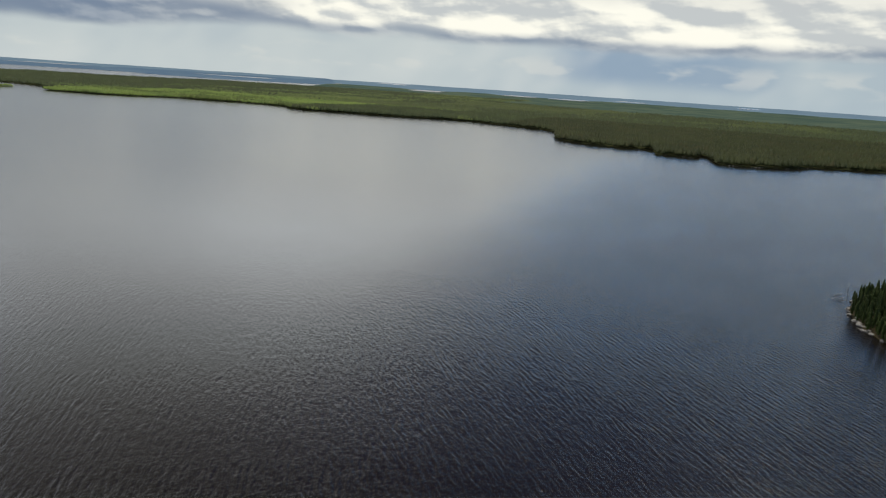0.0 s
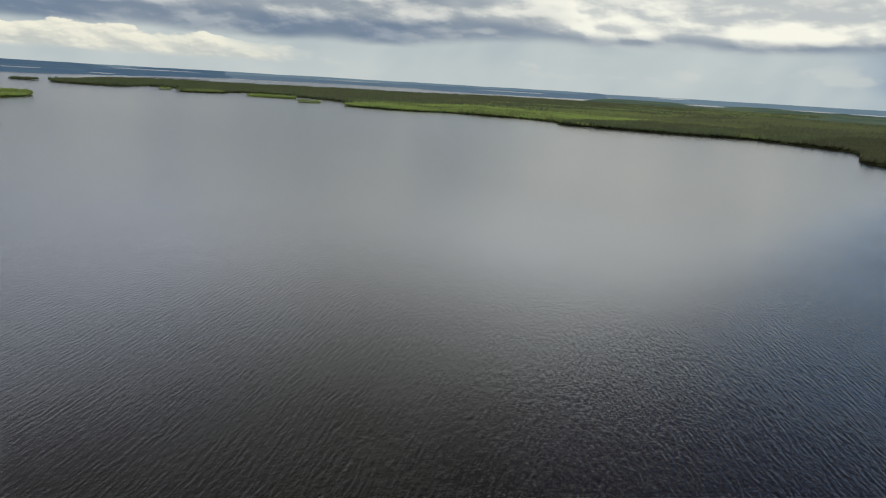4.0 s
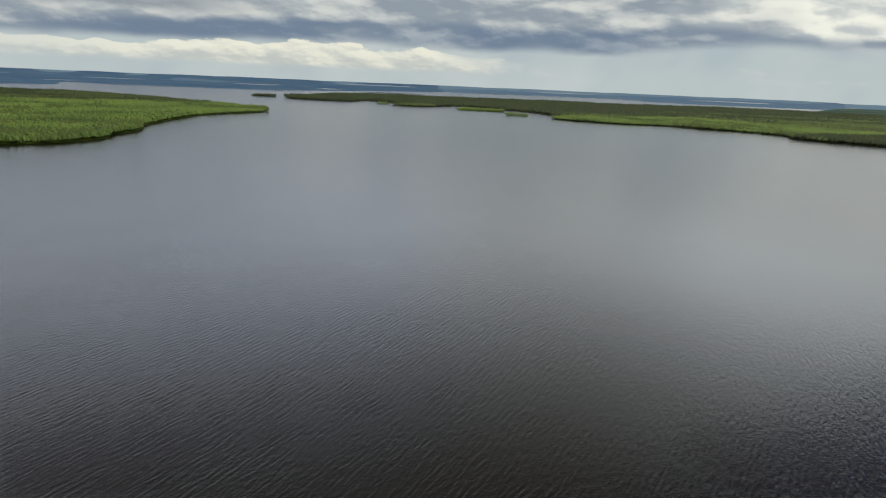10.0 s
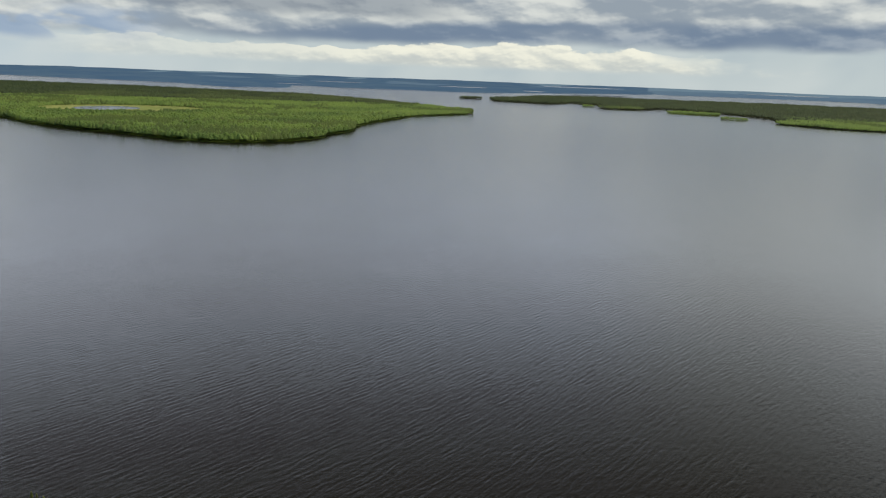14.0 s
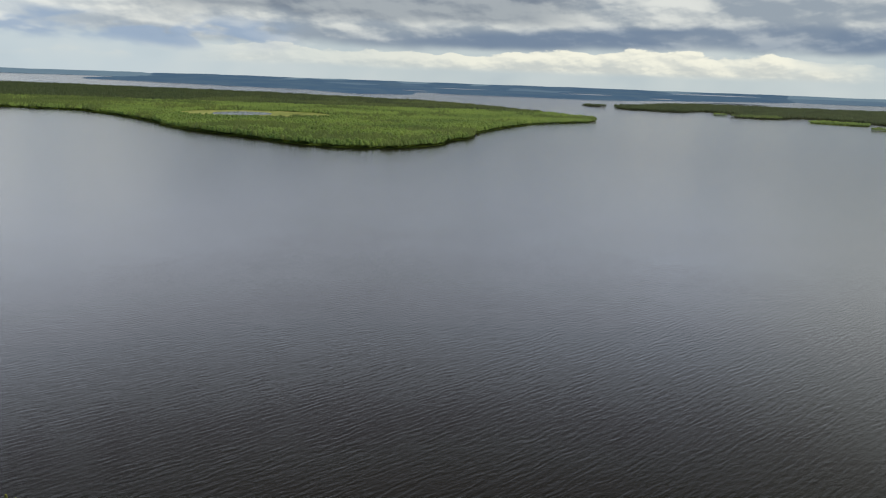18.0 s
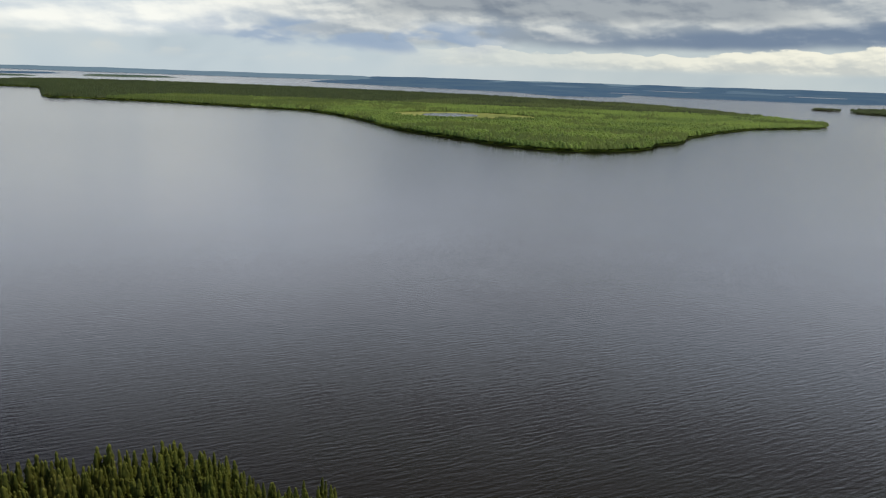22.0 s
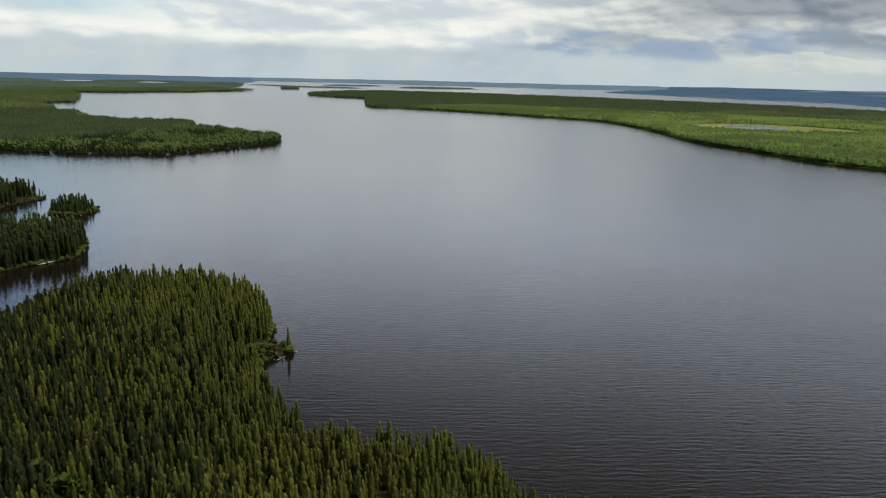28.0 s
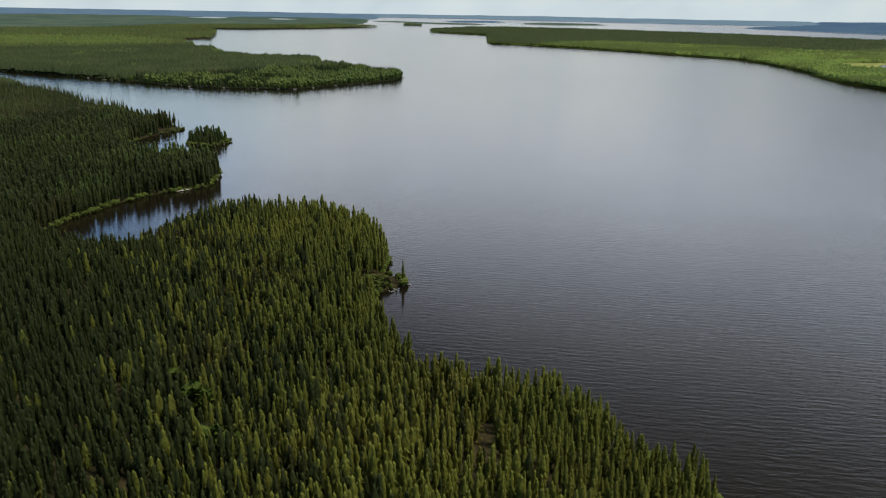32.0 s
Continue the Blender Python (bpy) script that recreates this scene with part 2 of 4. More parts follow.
def water_material():
    m, N, bsdf, where = material("lake_water")
    N.put(bsdf.inputs["Base Color"], rgb(0.0085, 0.0065, 0.0035))
    N.put(bsdf.inputs["IOR"], 1.333)
    px, py, pz = N.split(where)
    a = radians(34.0)                      # crests run towards this azimuth
    along = N.math("ADD", N.math("MULTIPLY", px, -math.sin(a)), N.math("MULTIPLY", py, math.cos(a)))
    across = N.math("ADD", N.math("MULTIPLY", px, math.cos(a)), N.math("MULTIPLY", py, math.sin(a)))
    gust = N.noise(where, 0.02, 4.0, 0.6)
    b = radians(-38.0)                     # a second, weaker train across the first
    along_b = N.math("ADD", N.math("MULTIPLY", px, -math.sin(b)), N.math("MULTIPLY", py, math.cos(b)))
    across_b = N.math("ADD", N.math("MULTIPLY", px, math.cos(b)), N.math("MULTIPLY", py, math.sin(b)))
    w1 = N.noise(N.xyz(N.math("MULTIPLY", along, 0.30), N.math("MULTIPLY", across, 1.35), 0.0), 1.0, 2.0, 0.5, 0.25)
    w2 = N.noise(N.xyz(N.math("MULTIPLY", along, 1.1), N.math("MULTIPLY", across, 3.4), 3.0), 1.0, 3.0, 0.6, 0.4)
    w3 = N.noise(N.xyz(N.math("MULTIPLY", along, 0.07), N.math("MULTIPLY", across, 0.36), 6.0), 1.0, 2.0, 0.5, 0.3)
    w4 = N.noise(N.xyz(N.math("MULTIPLY", along_b, 0.55), N.math("MULTIPLY", across_b, 1.9), 9.0), 1.0, 2.0, 0.5, 0.3)
    # the main train: crests 1.9 m apart, bent and broken into groups
    bend = N.noise(N.xyz(N.math("MULTIPLY", along, 0.10), N.math("MULTIPLY", across, 0.24), 12.0), 1.0, 3.0, 0.55)
    group = N.step(N.noise(N.xyz(N.math("MULTIPLY", along, 0.11), N.math("MULTIPLY", across, 0.16), 15.0), 1.0, 2.0, 0.5), 0.36, 0.62, 0.25, 1.0)
    train = N.math("MULTIPLY", N.math("SINE", N.math("ADD", N.math("MULTIPLY", across, 2 * math.pi / 1.9), N.math("MULTIPLY", bend, 16.0))), group)
    h = N.math("ADD", N.math("MULTIPLY", w1, 0.62), N.math("MULTIPLY", train, 0.100))
    h = N.math("ADD", h, N.math("ADD", N.math("MULTIPLY", w2, 0.30), N.math("ADD", N.math("MULTIPLY", w3, 0.12), N.math("MULTIPLY", w4, 0.13))))
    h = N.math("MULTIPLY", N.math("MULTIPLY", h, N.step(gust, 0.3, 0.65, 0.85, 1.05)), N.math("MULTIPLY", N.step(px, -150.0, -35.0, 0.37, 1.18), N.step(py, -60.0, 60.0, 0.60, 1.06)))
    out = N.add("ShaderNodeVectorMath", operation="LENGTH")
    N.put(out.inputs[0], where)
    N.put(bsdf.inputs["Roughness"], N.step(out.outputs["Value"], 200.0, 1000.0, 0.06, 0.17))   # rougher away from the origin, for waves too fine to draw
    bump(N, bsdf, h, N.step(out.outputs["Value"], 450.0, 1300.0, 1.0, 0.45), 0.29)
    return m


def foliage_material(name, dark, light, tip, dry, island=True, size=60.0):
    m, N, bsdf, where = material(name)
    if island:
        r = N.add("ShaderNodeNewGeometry").outputs["Random Per Island"]
    else:
        r = N.add("ShaderNodeObjectInfo").outputs["Random"]
    patch = N.noise(where, 1.0 / size, 4.0, 0.6)
    fine = N.noise(where, 2.8, 4.0, 0.65)
    c = N.mix(N.math("ADD", N.math("MULTIPLY", r, 0.35), N.step(patch, 0.38, 0.62, 0.0, 0.65)), dark, light)
    c = N.mix(N.math("MULTIPLY", N.step(fine, 0.45, 0.75), 0.5), c, tip)
    c = N.mix(N.math("MULTIPLY", N.math("MULTIPLY", N.step(N.noise(where, 0.03, 3.0, 0.5), 0.52, 0.66), r), 0.4), c, dry)
    N.put(bsdf.inputs["Base Color"], c)
    N.put(bsdf.inputs["Roughness"], 0.75)
    N.put(bsdf.inputs["Specular IOR Level"], 0.10)
    bump(N, bsdf, fine, 0.5, 0.25)
    return m


def plain_material(name, a, b, scale, rough, detail=5.0, relief=0.4):
    m, N, bsdf, where = material(name)
    n = N.noise(where, scale, detail, 0.6)
    n2 = N.noise(where, scale * 0.13, 3.0, 0.5)
    N.put(bsdf.inputs["Base Color"], N.mix(N.step(N.math("ADD", N.math("MULTIPLY", n, 0.6), N.math("MULTIPLY", n2, 0.4)), 0.35, 0.65), a, b))
    N.put(bsdf.inputs["Roughness"], rough)
    N.put(bsdf.inputs["Specular IOR Level"], 0.1)
    bump(N, bsdf, n, relief, 0.1 / scale)
    return m


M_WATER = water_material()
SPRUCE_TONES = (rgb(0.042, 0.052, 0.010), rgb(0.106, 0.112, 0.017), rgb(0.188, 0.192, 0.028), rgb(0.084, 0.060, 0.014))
# darker spruce tones, for the inland, cove and north-east woods
DARK_SPRUCE_TONES = (rgb(0.014, 0.020, 0.006), rgb(0.027, 0.034, 0.009), rgb(0.048, 0.058, 0.013), rgb(0.046, 0.031, 0.010))
# farther woods: their own greens, raised and blued a little to carry haze
WOOD_TONES = (rgb(0.020, 0.032, 0.012), rgb(0.040, 0.054, 0.017), rgb(0.058, 0.072, 0.022), rgb(0.056, 0.050, 0.022))
OLIVE_TONES = (rgb(0.032, 0.046, 0.013), rgb(0.058, 0.074, 0.019), rgb(0.074, 0.090, 0.024), rgb(0.076, 0.064, 0.024))
LEAF_TONES = (rgb(0.061, 0.099, 0.021), rgb(0.135, 0.189, 0.034), rgb(0.158, 0.208, 0.042), rgb(0.133, 0.139, 0.039))
YOUNG_TONES = (rgb(0.044, 0.066, 0.015), rgb(0.080, 0.108, 0.022), rgb(0.106, 0.134, 0.030), rgb(0.094, 0.096, 0.030))
M_SPRUCE = foliage_material("spruce_needles", *SPRUCE_TONES)
M_SPRUCE_ONE = foliage_material("spruce_needles_single", *SPRUCE_TONES, False)
M_SPRUCE_DARK = foliage_material("dark_spruce_needles", *DARK_SPRUCE_TONES)
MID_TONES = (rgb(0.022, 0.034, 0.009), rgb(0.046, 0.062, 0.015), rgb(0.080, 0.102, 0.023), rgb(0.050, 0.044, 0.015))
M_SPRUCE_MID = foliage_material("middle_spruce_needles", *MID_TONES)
M_HEATH = foliage_material("heath", rgb(0.038, 0.032, 0.009), rgb(0.072, 0.064, 0.014), rgb(0.090, 0.084, 0.018), rgb(0.100, 0.052, 0.016), True, 8.0)
M_WOOD = foliage_material("wood_needles", *WOOD_TONES)
M_OLIVE = foliage_material("olive_needles", *OLIVE_TONES, True, 220.0)
M_YOUNG = foliage_material("young_wood_needles", *YOUNG_TONES, True, 170.0)
M_BIRCH = foliage_material("birch_leaves", *LEAF_TONES, True, 170.0)
M_BIRCH_LONE = foliage_material("lone_birch_leaves", rgb(0.040, 0.060, 0.009), rgb(0.056, 0.080, 0.012), rgb(0.076, 0.104, 0.016), rgb(0.05, 0.056, 0.014), False)
M_BIRCH_ONE = foliage_material("shrub_leaves", rgb(0.036, 0.046, 0.008), rgb(0.056, 0.068, 0.012), rgb(0.080, 0.092, 0.016), rgb(0.060, 0.055, 0.014), False)
M_SCRUB = foliage_material("shore_scrub", rgb(0.040, 0.054, 0.009), rgb(0.070, 0.092, 0.014), rgb(0.096, 0.122, 0.020), rgb(0.070, 0.066, 0.016), True, 12.0)
M_DEAD = plain_material("dead_wood", rgb(0.16, 0.15, 0.14), rgb(0.32, 0.30, 0.28), 5.0, 0.9)
M_BARK = plain_material("bark", rgb(0.10, 0.08, 0.065), rgb(0.20, 0.175, 0.15), 6.0, 0.9)
M_FLOOR = plain_material("moss_floor", rgb(0.018, 0.016, 0.008), rgb(0.044, 0.034, 0.014), 0.5, 0.95)
M_GREEN_FLOOR = plain_material("green_undergrowth", rgb(0.042, 0.066, 0.007), rgb(0.100, 0.134, 0.012), 0.02, 0.95)
M_OLIVE_FLOOR = plain_material("olive_undergrowth", rgb(0.020, 0.026, 0.008), rgb(0.042, 0.046, 0.012), 0.05, 0.95)
M_BOG = plain_material("bog_sedge", rgb(0.13, 0.16, 0.03), rgb(0.26, 0.25, 0.07), 0.05, 0.95)
M_SAND = plain_material("pale_sand", rgb(0.30, 0.27, 0.21), rgb(0.44, 0.40, 0.32), 1.5, 0.9)
M_ROCK = plain_material("shore_rock", rgb(0.13, 0.12, 0.11), rgb(0.28, 0.26, 0.23), 1.2, 0.85)


def haze_glow_material(name, glow, a, b):
    """A backdrop of far woods; the haze of distance is put in as a glow of the surface itself."""
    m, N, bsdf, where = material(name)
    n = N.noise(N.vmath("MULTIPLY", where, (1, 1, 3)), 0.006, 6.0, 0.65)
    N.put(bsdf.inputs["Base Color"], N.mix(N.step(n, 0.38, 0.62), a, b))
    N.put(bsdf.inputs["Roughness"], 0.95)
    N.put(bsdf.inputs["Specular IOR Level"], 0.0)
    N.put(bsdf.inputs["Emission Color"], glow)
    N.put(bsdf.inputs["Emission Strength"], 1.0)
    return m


# First colour: bluish glow standing in for haze; the other two: the woods.
M_FAR = haze_glow_material("far_woods_haze_glow", rgb(0.062, 0.108, 0.182), rgb(0.004, 0.009, 0.008), rgb(0.020, 0.026, 0.016))
M_FAR_BACK = haze_glow_material("farther_woods_haze_glow", rgb(0.094, 0.146, 0.220), rgb(0.008, 0.014, 0.013), rgb(0.024, 0.032, 0.024))
M_FAR_PALE = haze_glow_material("pale_far_woods_haze_glow", rgb(0.125, 0.185, 0.255), rgb(0.016, 0.024, 0.020), rgb(0.030, 0.040, 0.032))
M_FAR_GREEN = haze_glow_material("far_green_woods_haze_glow", rgb(0.034, 0.050, 0.056), rgb(0.020, 0.034, 0.014), rgb(0.052, 0.064, 0.026))

# ---- the plan ----
EYE_Z, NEAR, SPAN = 75.0, 2000.0, 2800.0


def lift(x, y):
    """The ground beyond 2 km draws in and rises gently to the skyline, so that the distance closes inside 5 km."""
    x, y = np.asarray(x, float), np.asarray(y, float)
    far = np.maximum(np.hypot(x + 40, y - 25), 1.0)
    d = np.where(far > NEAR, NEAR + SPAN * (1 - np.exp(-np.maximum(far - NEAR, 0) / SPAN)), far)
    k = d / far
    return (x + 40) * k - 40, (y - 25) * k + 25, EYE_Z * (1 - k)


def polar(*pairs):
    """Points from azimuth in degrees and distance in metres."""
    return [(-math.sin(radians(a)) * d, math.cos(radians(a)) * d) for a, d in pairs]


def coast(points, step_of, rough, seed):
    """A closed shore through the points: rounded, cut finer and roughened."""
    pts = [Vector(p) for p in points]
    rounded = []
    for i, p in enumerate(pts):
        q = pts[(i + 1) % len(pts)]
        rounded += [p.lerp(q, 0.18), p.lerp(q, 0.82)]
    out = []
    for i, p in enumerate(rounded):
        q = rounded[(i + 1) % len(rounded)]
        far = max(60.0, ((p + q) / 2).length)
        side = Vector((q.y - p.y, p.x - q.x))
        side = side.normalized() if side.length > 0 else side
        n = max(1, min(60, int((q - p).length / (far * step_of))))
        for k in range(n):
            c = p.lerp(q, k / n)
            s = far * step_of
            w = noise.noise(Vector((c.x / (6 * s), c.y / (6 * s), seed))) + 0.6 * noise.noise(Vector((c.x / (1.7 * s), c.y / (1.7 * s), seed + 9)))
            c = c + side * w * rough * far
            out.append((c.x, c.y))
    return out


def inside(poly, x, y):
    """Which of the points lie within the closed line."""
    px, py = np.array(poly).T
    qx, qy = np.roll(px, -1), np.roll(py, -1)
    hit = np.zeros(len(x), bool)
    for a, b, c, d in zip(px, py, qx, qy):
        if b != d:
            hit ^= ((b > y) != (d > y)) & (x < (c - a) * (y - b) / (d - b) + a)
    return hit


def shore_gap(poly, x, y):
    """Distance of each point to the closed line."""
    px, py = np.array(poly).T
    qx, qy = np.roll(px, -1), np.roll(py, -1)
    best = np.full(len(x), 1e9)
    for a, b, c, d in zip(px, py, qx, qy):
        ll = (c - a) ** 2 + (d - b) ** 2 + 1e-9
        t = np.clip(((x - a) * (c - a) + (y - b) * (d - b)) / ll, 0, 1)
        best = np.minimum(best, (x - a - t * (c - a)) ** 2 + (y - b - t * (d - b)) ** 2)
    return np.sqrt(best)


def mesh_object(name, verts, faces, mats, slots=None, smooth=False):
    me = bpy.data.meshes.new(name)
    verts, faces = np.asarray(verts, np.float32), np.asarray(faces, np.int32)
    me.vertices.add(len(verts))
    me.vertices.foreach_set("co", verts.ravel())
    me.loops.add(faces.size)
    me.loops.foreach_set("vertex_index", faces.ravel())
    me.polygons.add(len(faces))
    k = faces.shape[1]
    me.polygons.foreach_set("loop_start", np.arange(0, faces.size, k, dtype=np.int32))
    me.polygons.foreach_set("loop_total", np.full(len(faces), k, np.int32))
    for mt in mats:
        me.materials.append(mt)
    if slots is not None:
        me.polygons.foreach_set("material_index", np.asarray(slots, np.int32))
    me.update(calc_edges=True)
    me.validate()
    me.polygons.foreach_set("use_smooth", np.full(len(faces), bool(smooth)))
    return new(name, me)


# far lakes: azimuths and distances between which each one lies
FAR_POOLS = ((20, 23.4, 5000, 7200), (12.8, 16.2, 5800, 7600), (8.8, 12.5, 5600, 7400), (4.6, 7.4, 7300, 9200), (-3.2, -1.8, 8600, 12000), (23, 25.6, 10300, 15000),
             (33, 40, 7200, 9000), (46, 52, 8800, 11000), (59, 64.2, 4450, 5200), (65.6, 67.8, 4650, 5500), (70.3, 74.8, 5400, 6600), (60, 66.7, 8500, 11500),
             (80, 84, 5900, 7000), (84, 86.8, 4450, 5000), (147, 150, 5400, 6800), (142, 144.5, 5200, 6400))


def land(name, poly, mat, label, rise, category="land", canopy=0.0):
    """A low sheet of land inside a shore, with a bank that goes down into the water."""
    x, y = np.array(poly).T
    size = max(np.ptp(x), np.ptp(y))
    if canopy:
        r = 2600 * 1.04 ** np.arange(49)
        a = np.radians(np.arange(-16, 168, 0.8))
        gx, gy = (-np.outer(r, np.sin(a))).ravel(), np.outer(r, np.cos(a)).ravel()
    elif size > 6000:
        r = 30 * 1.12 ** np.arange(57)
        a = np.radians(np.arange(-180, 180, 2.0))
        gx, gy = (-np.outer(r, np.sin(a))).ravel(), np.outer(r, np.cos(a)).ravel()
    else:
        g = np.arange(-0.5, 0.5, 1 / 26.0) * size
        gx, gy = [q.ravel() for q in np.meshgrid(g + (x.max() + x.min()) / 2, g + (y.max() + y.min()) / 2)]
    keep = inside(poly, gx, gy)
    gx, gy = gx[keep], gy[keep]
    gap = shore_gap(poly, gx, gy)
    keep = gap > 0.004 * np.hypot(gx, gy) + 2
    gx, gy, gap = gx[keep], gy[keep], gap[keep]
    n = len(poly)
    flat = [Vector(p) for p in poly] + [Vector(p) for p in zip(gx, gy)]
    vs, _, fs, orig, _, _ = delaunay_2d_cdt(flat, [(i, (i + 1) % n) for i in range(n)], [list(range(n))], 1, 1e-4)
    vx, vy = np.array([v.x for v in vs]), np.array([v.y for v in vs])
    edge = np.array([any(o < n for o in src) if src else True for src in orig])
    gap = np.where(edge, 0, shore_gap(poly, vx, vy))
    X, Y, Z = lift(vx, vy)
    hills = 0.0 if rise < 3 else np.array([3.0 * noise.noise(Vector((p / 700, q / 700, 4.0))) + 1.5 * noise.noise(Vector((p / 240, q / 240, 8.0))) for p, q in zip(X, Y)])
    Z = Z + 0.35 + np.minimum(gap * 0.06, rise) + hills * np.minimum(gap / 400, 1)
    if canopy:
        Z = Z + np.minimum(gap / 60, 1) * canopy * np.array([1.0 + 0.8 * noise.noise(Vector((p / 160, q / 160, 2.0))) + 0.5 * noise.noise(Vector((p / 60, q / 60, 6.0))) for p, q in zip(X, Y)])
        turn, far = np.degrees(np.arctan2(-vx, vy)), np.hypot(vx, vy)
        for a0, a1, d0, d1 in FAR_POOLS:
            wet = (turn > a0 - 0.5) & (turn < a1 + 0.5) & (far > d0 * 0.97) & (far < d1 * 1.04)
            Z = np.where(wet, np.minimum(Z, lift(vx, vy)[2] + 2.5), Z)
    verts = np.stack([X, Y, Z], 1)
    X, Y, Z = lift(x, y)
    base = len(verts)
    verts = np.concatenate([verts, np.stack([X, Y, Z + 0.35], 1), np.stack([X, Y, Z - 2.0], 1)])
    i = np.arange(n)
    j = (i + 1) % n
    tri = [f for f in fs if len(f) == 3]
    wall = np.concatenate([np.stack([base + i, base + j, base + n + j], 1), np.stack([base + i, base + n + j, base + n + i], 1)])
    ob = mesh_object(name, verts, np.concatenate([np.array(tri), wall]), [mat], smooth=True)
    return tagged(ob, label, category, kind="structure")


# shores, metres; the shot begins over (0, 0)
POINT = [(-120, -15), (-150, 8), (-161, 18.5), (-171, 14.5), (-176, 6), (-173, -4), (-179.5, -15), (-180, -24), (-174, -30), (-170, -40), (-168, -50), (-171, -57),
         (-175, -66), (-183, -80), (-194, -92), (-206, -91), (-208, -96), (-206, -102), (-213, -107), (-222, -118), (-228, -130),
         (-232, -142), (-229, -162), (-221, -175), (-215, -188), (-200, -183), (-184, -177), (-172, -175), (-160, -168), (-150, -180)]
COVES = [(-146, -214), (-164, -226), (-185, -236), (-204, -241), (-220, -238.5), (-229, -237.5), (-242, -251), (-251, -266), (-254, -278), (-248, -291),
         (-238, -312), (-236, -335), (-248, -360), (-262, -374), (-277, -382), (-303, -391), (-300, -402), (-295, -422), (-297, -457),
         (-318, -510), (-309, -555), (-318, -605), (-323, -690), (-308, -750), (-276, -885), (-240, -1100), (-210, -1260), (-260, -1230), (-320, -1050)]
WEST = [(-370, -899), (-392, -825), (-410, -766), (-427, -672), (-447, -619), (-471, -586), (-504, -546), (-552, -552), (-606, -550),
        (-655, -556), (-702, -590), (-706, -625), (-733, -700), (-713, -757), (-775, -850), (-725, -930), (-720, -1020), (-795, -1180), (-778, -1230), (-850, -1345), (-915, -1500),
        (-976, -1655), (-1040, -1668), (-1100, -1700), (-1165, -1801), (-1300, -2020), (-1455, -2264), (-1475, -2340), (-1490, -2480), (-1587, -2723), (-1650, -2690), (-1610, -2500),
        (-1738, -2440), (-1900, -2480), (-2061, -2460), (-2200, -2530), (-2400, -2590), (-2600, -2640), (-2500, -2800), (-2560, -3300)]
SOUTH_RIM = polar((141.5, 4300), (155, 4300), (175, 4300), (195, 4300), (225, 4300), (255, 4300), (280, 4300))
EAST_HEAD = [(600, 250), (260, 350), (150, 380), (88, 346), (67, 321), (57.5, 298), (56.5, 278), (59.5, 262), (65, 248.5), (105, 210), (140, 110), (100, 0), (0, -70), (-70, -60)]
NORTH = [(-1430, 1225), (-1255, 1272), (-1190, 1380), (-1077, 1395), (-1040, 1418), (-915, 1418), (-843, 1330), (-722, 1348), (-607, 1370), (-500, 1440),
         (-370, 1390), (-288, 1345), (-262, 1290), (-226, 1116), (-159, 1058), (-107, 1053), (-78, 1076), (-68, 1030), (-65, 988), (-38, 990), (-16, 980), (-8, 1036), (7, 975), (12, 910), (60, 925), (96, 947), (120, 998),
         (212, 1033), (420, 1060), (800, 980), (2000, 1100)]
NORTH_RIM = polar((-70, 4300), (-50, 4300), (-30, 4300), (-10, 4300), (10, 4300), (26, 4300))
NORTH_FAR = polar((-70, 3000), (-50, 3000), (-30, 3000), (-10, 3000), (8, 3100), (18, 3500), (28, 4100), (31, 4600), (30.5, 5600), (29.5, 7300), (5, 7300), (-20, 7300), (-50, 7300), (-70, 7300))
NORTH_RIDGE = polar((-70, 6900), (-50, 6900), (-20, 6900), (5, 6900), (29.5, 6900), (29.5, 17000), (5, 17000), (-20, 17000), (-50, 17000), (-70, 17000))
WEST_FAR = polar((137.4, 4350), (141, 3700), (146, 3450), (150.5, 3400), (155, 2800), (160, 2700), (175, 2700), (175, 7300), (160, 7300), (137.0, 7300), (136.9, 5200))
WEST_RIDGE = polar((136.6, 6900), (150, 6900), (175, 6900), (175, 17000), (160, 17000), (136.2, 17000), (136.2, 10000))
NORTH_BACK = [(-2560, 3500), (-2650, 3130), (-2700, 2750), (-2950, 2580), (-3050, 2300), (-3150, 2000), (-3400, 1720), (-3250, 1440), (-2760, 1030),
              (-2727, 995), (-2551, 955), (-2400, 1040), (-2378, 1121), (-2560, 1260), (-2330, 1300), (-2090, 1125), (-2021, 1228), (-2180, 1400), (-1990, 1460),
              (-1700, 1430), (-1500, 1330)]
FAR_NORTH = polar((28.8, 6400), (35, 5900), (41, 5900), (45, 7000), (54, 6600), (57.5, 6300), (58.5, 8000), (58, 17000), (45, 17000), (28.8, 17000))
FAR = polar((57.5, 6300), (60, 6000), (66, 4800), (70, 4250), (73, 4150), (77, 4250), (82, 4250), (85.2, 4500),
            (85.3, 3720), (88, 3700), (90.1, 3560), (92.4, 3900), (93.5, 4200), (99, 4550), (103.3, 5000), (109.4, 5850), (109, 6300), (107, 7200), (105.5, 8600), (105, 17000), (90, 17000), (70, 17000), (57.5, 17000))
FAR_WEST = polar((104.5, 7800), (109.4, 8200), (119, 8600), (126, 9500), (131, 10500), (140, 10500), (140, 17000), (125, 17000), (104.7, 17000))
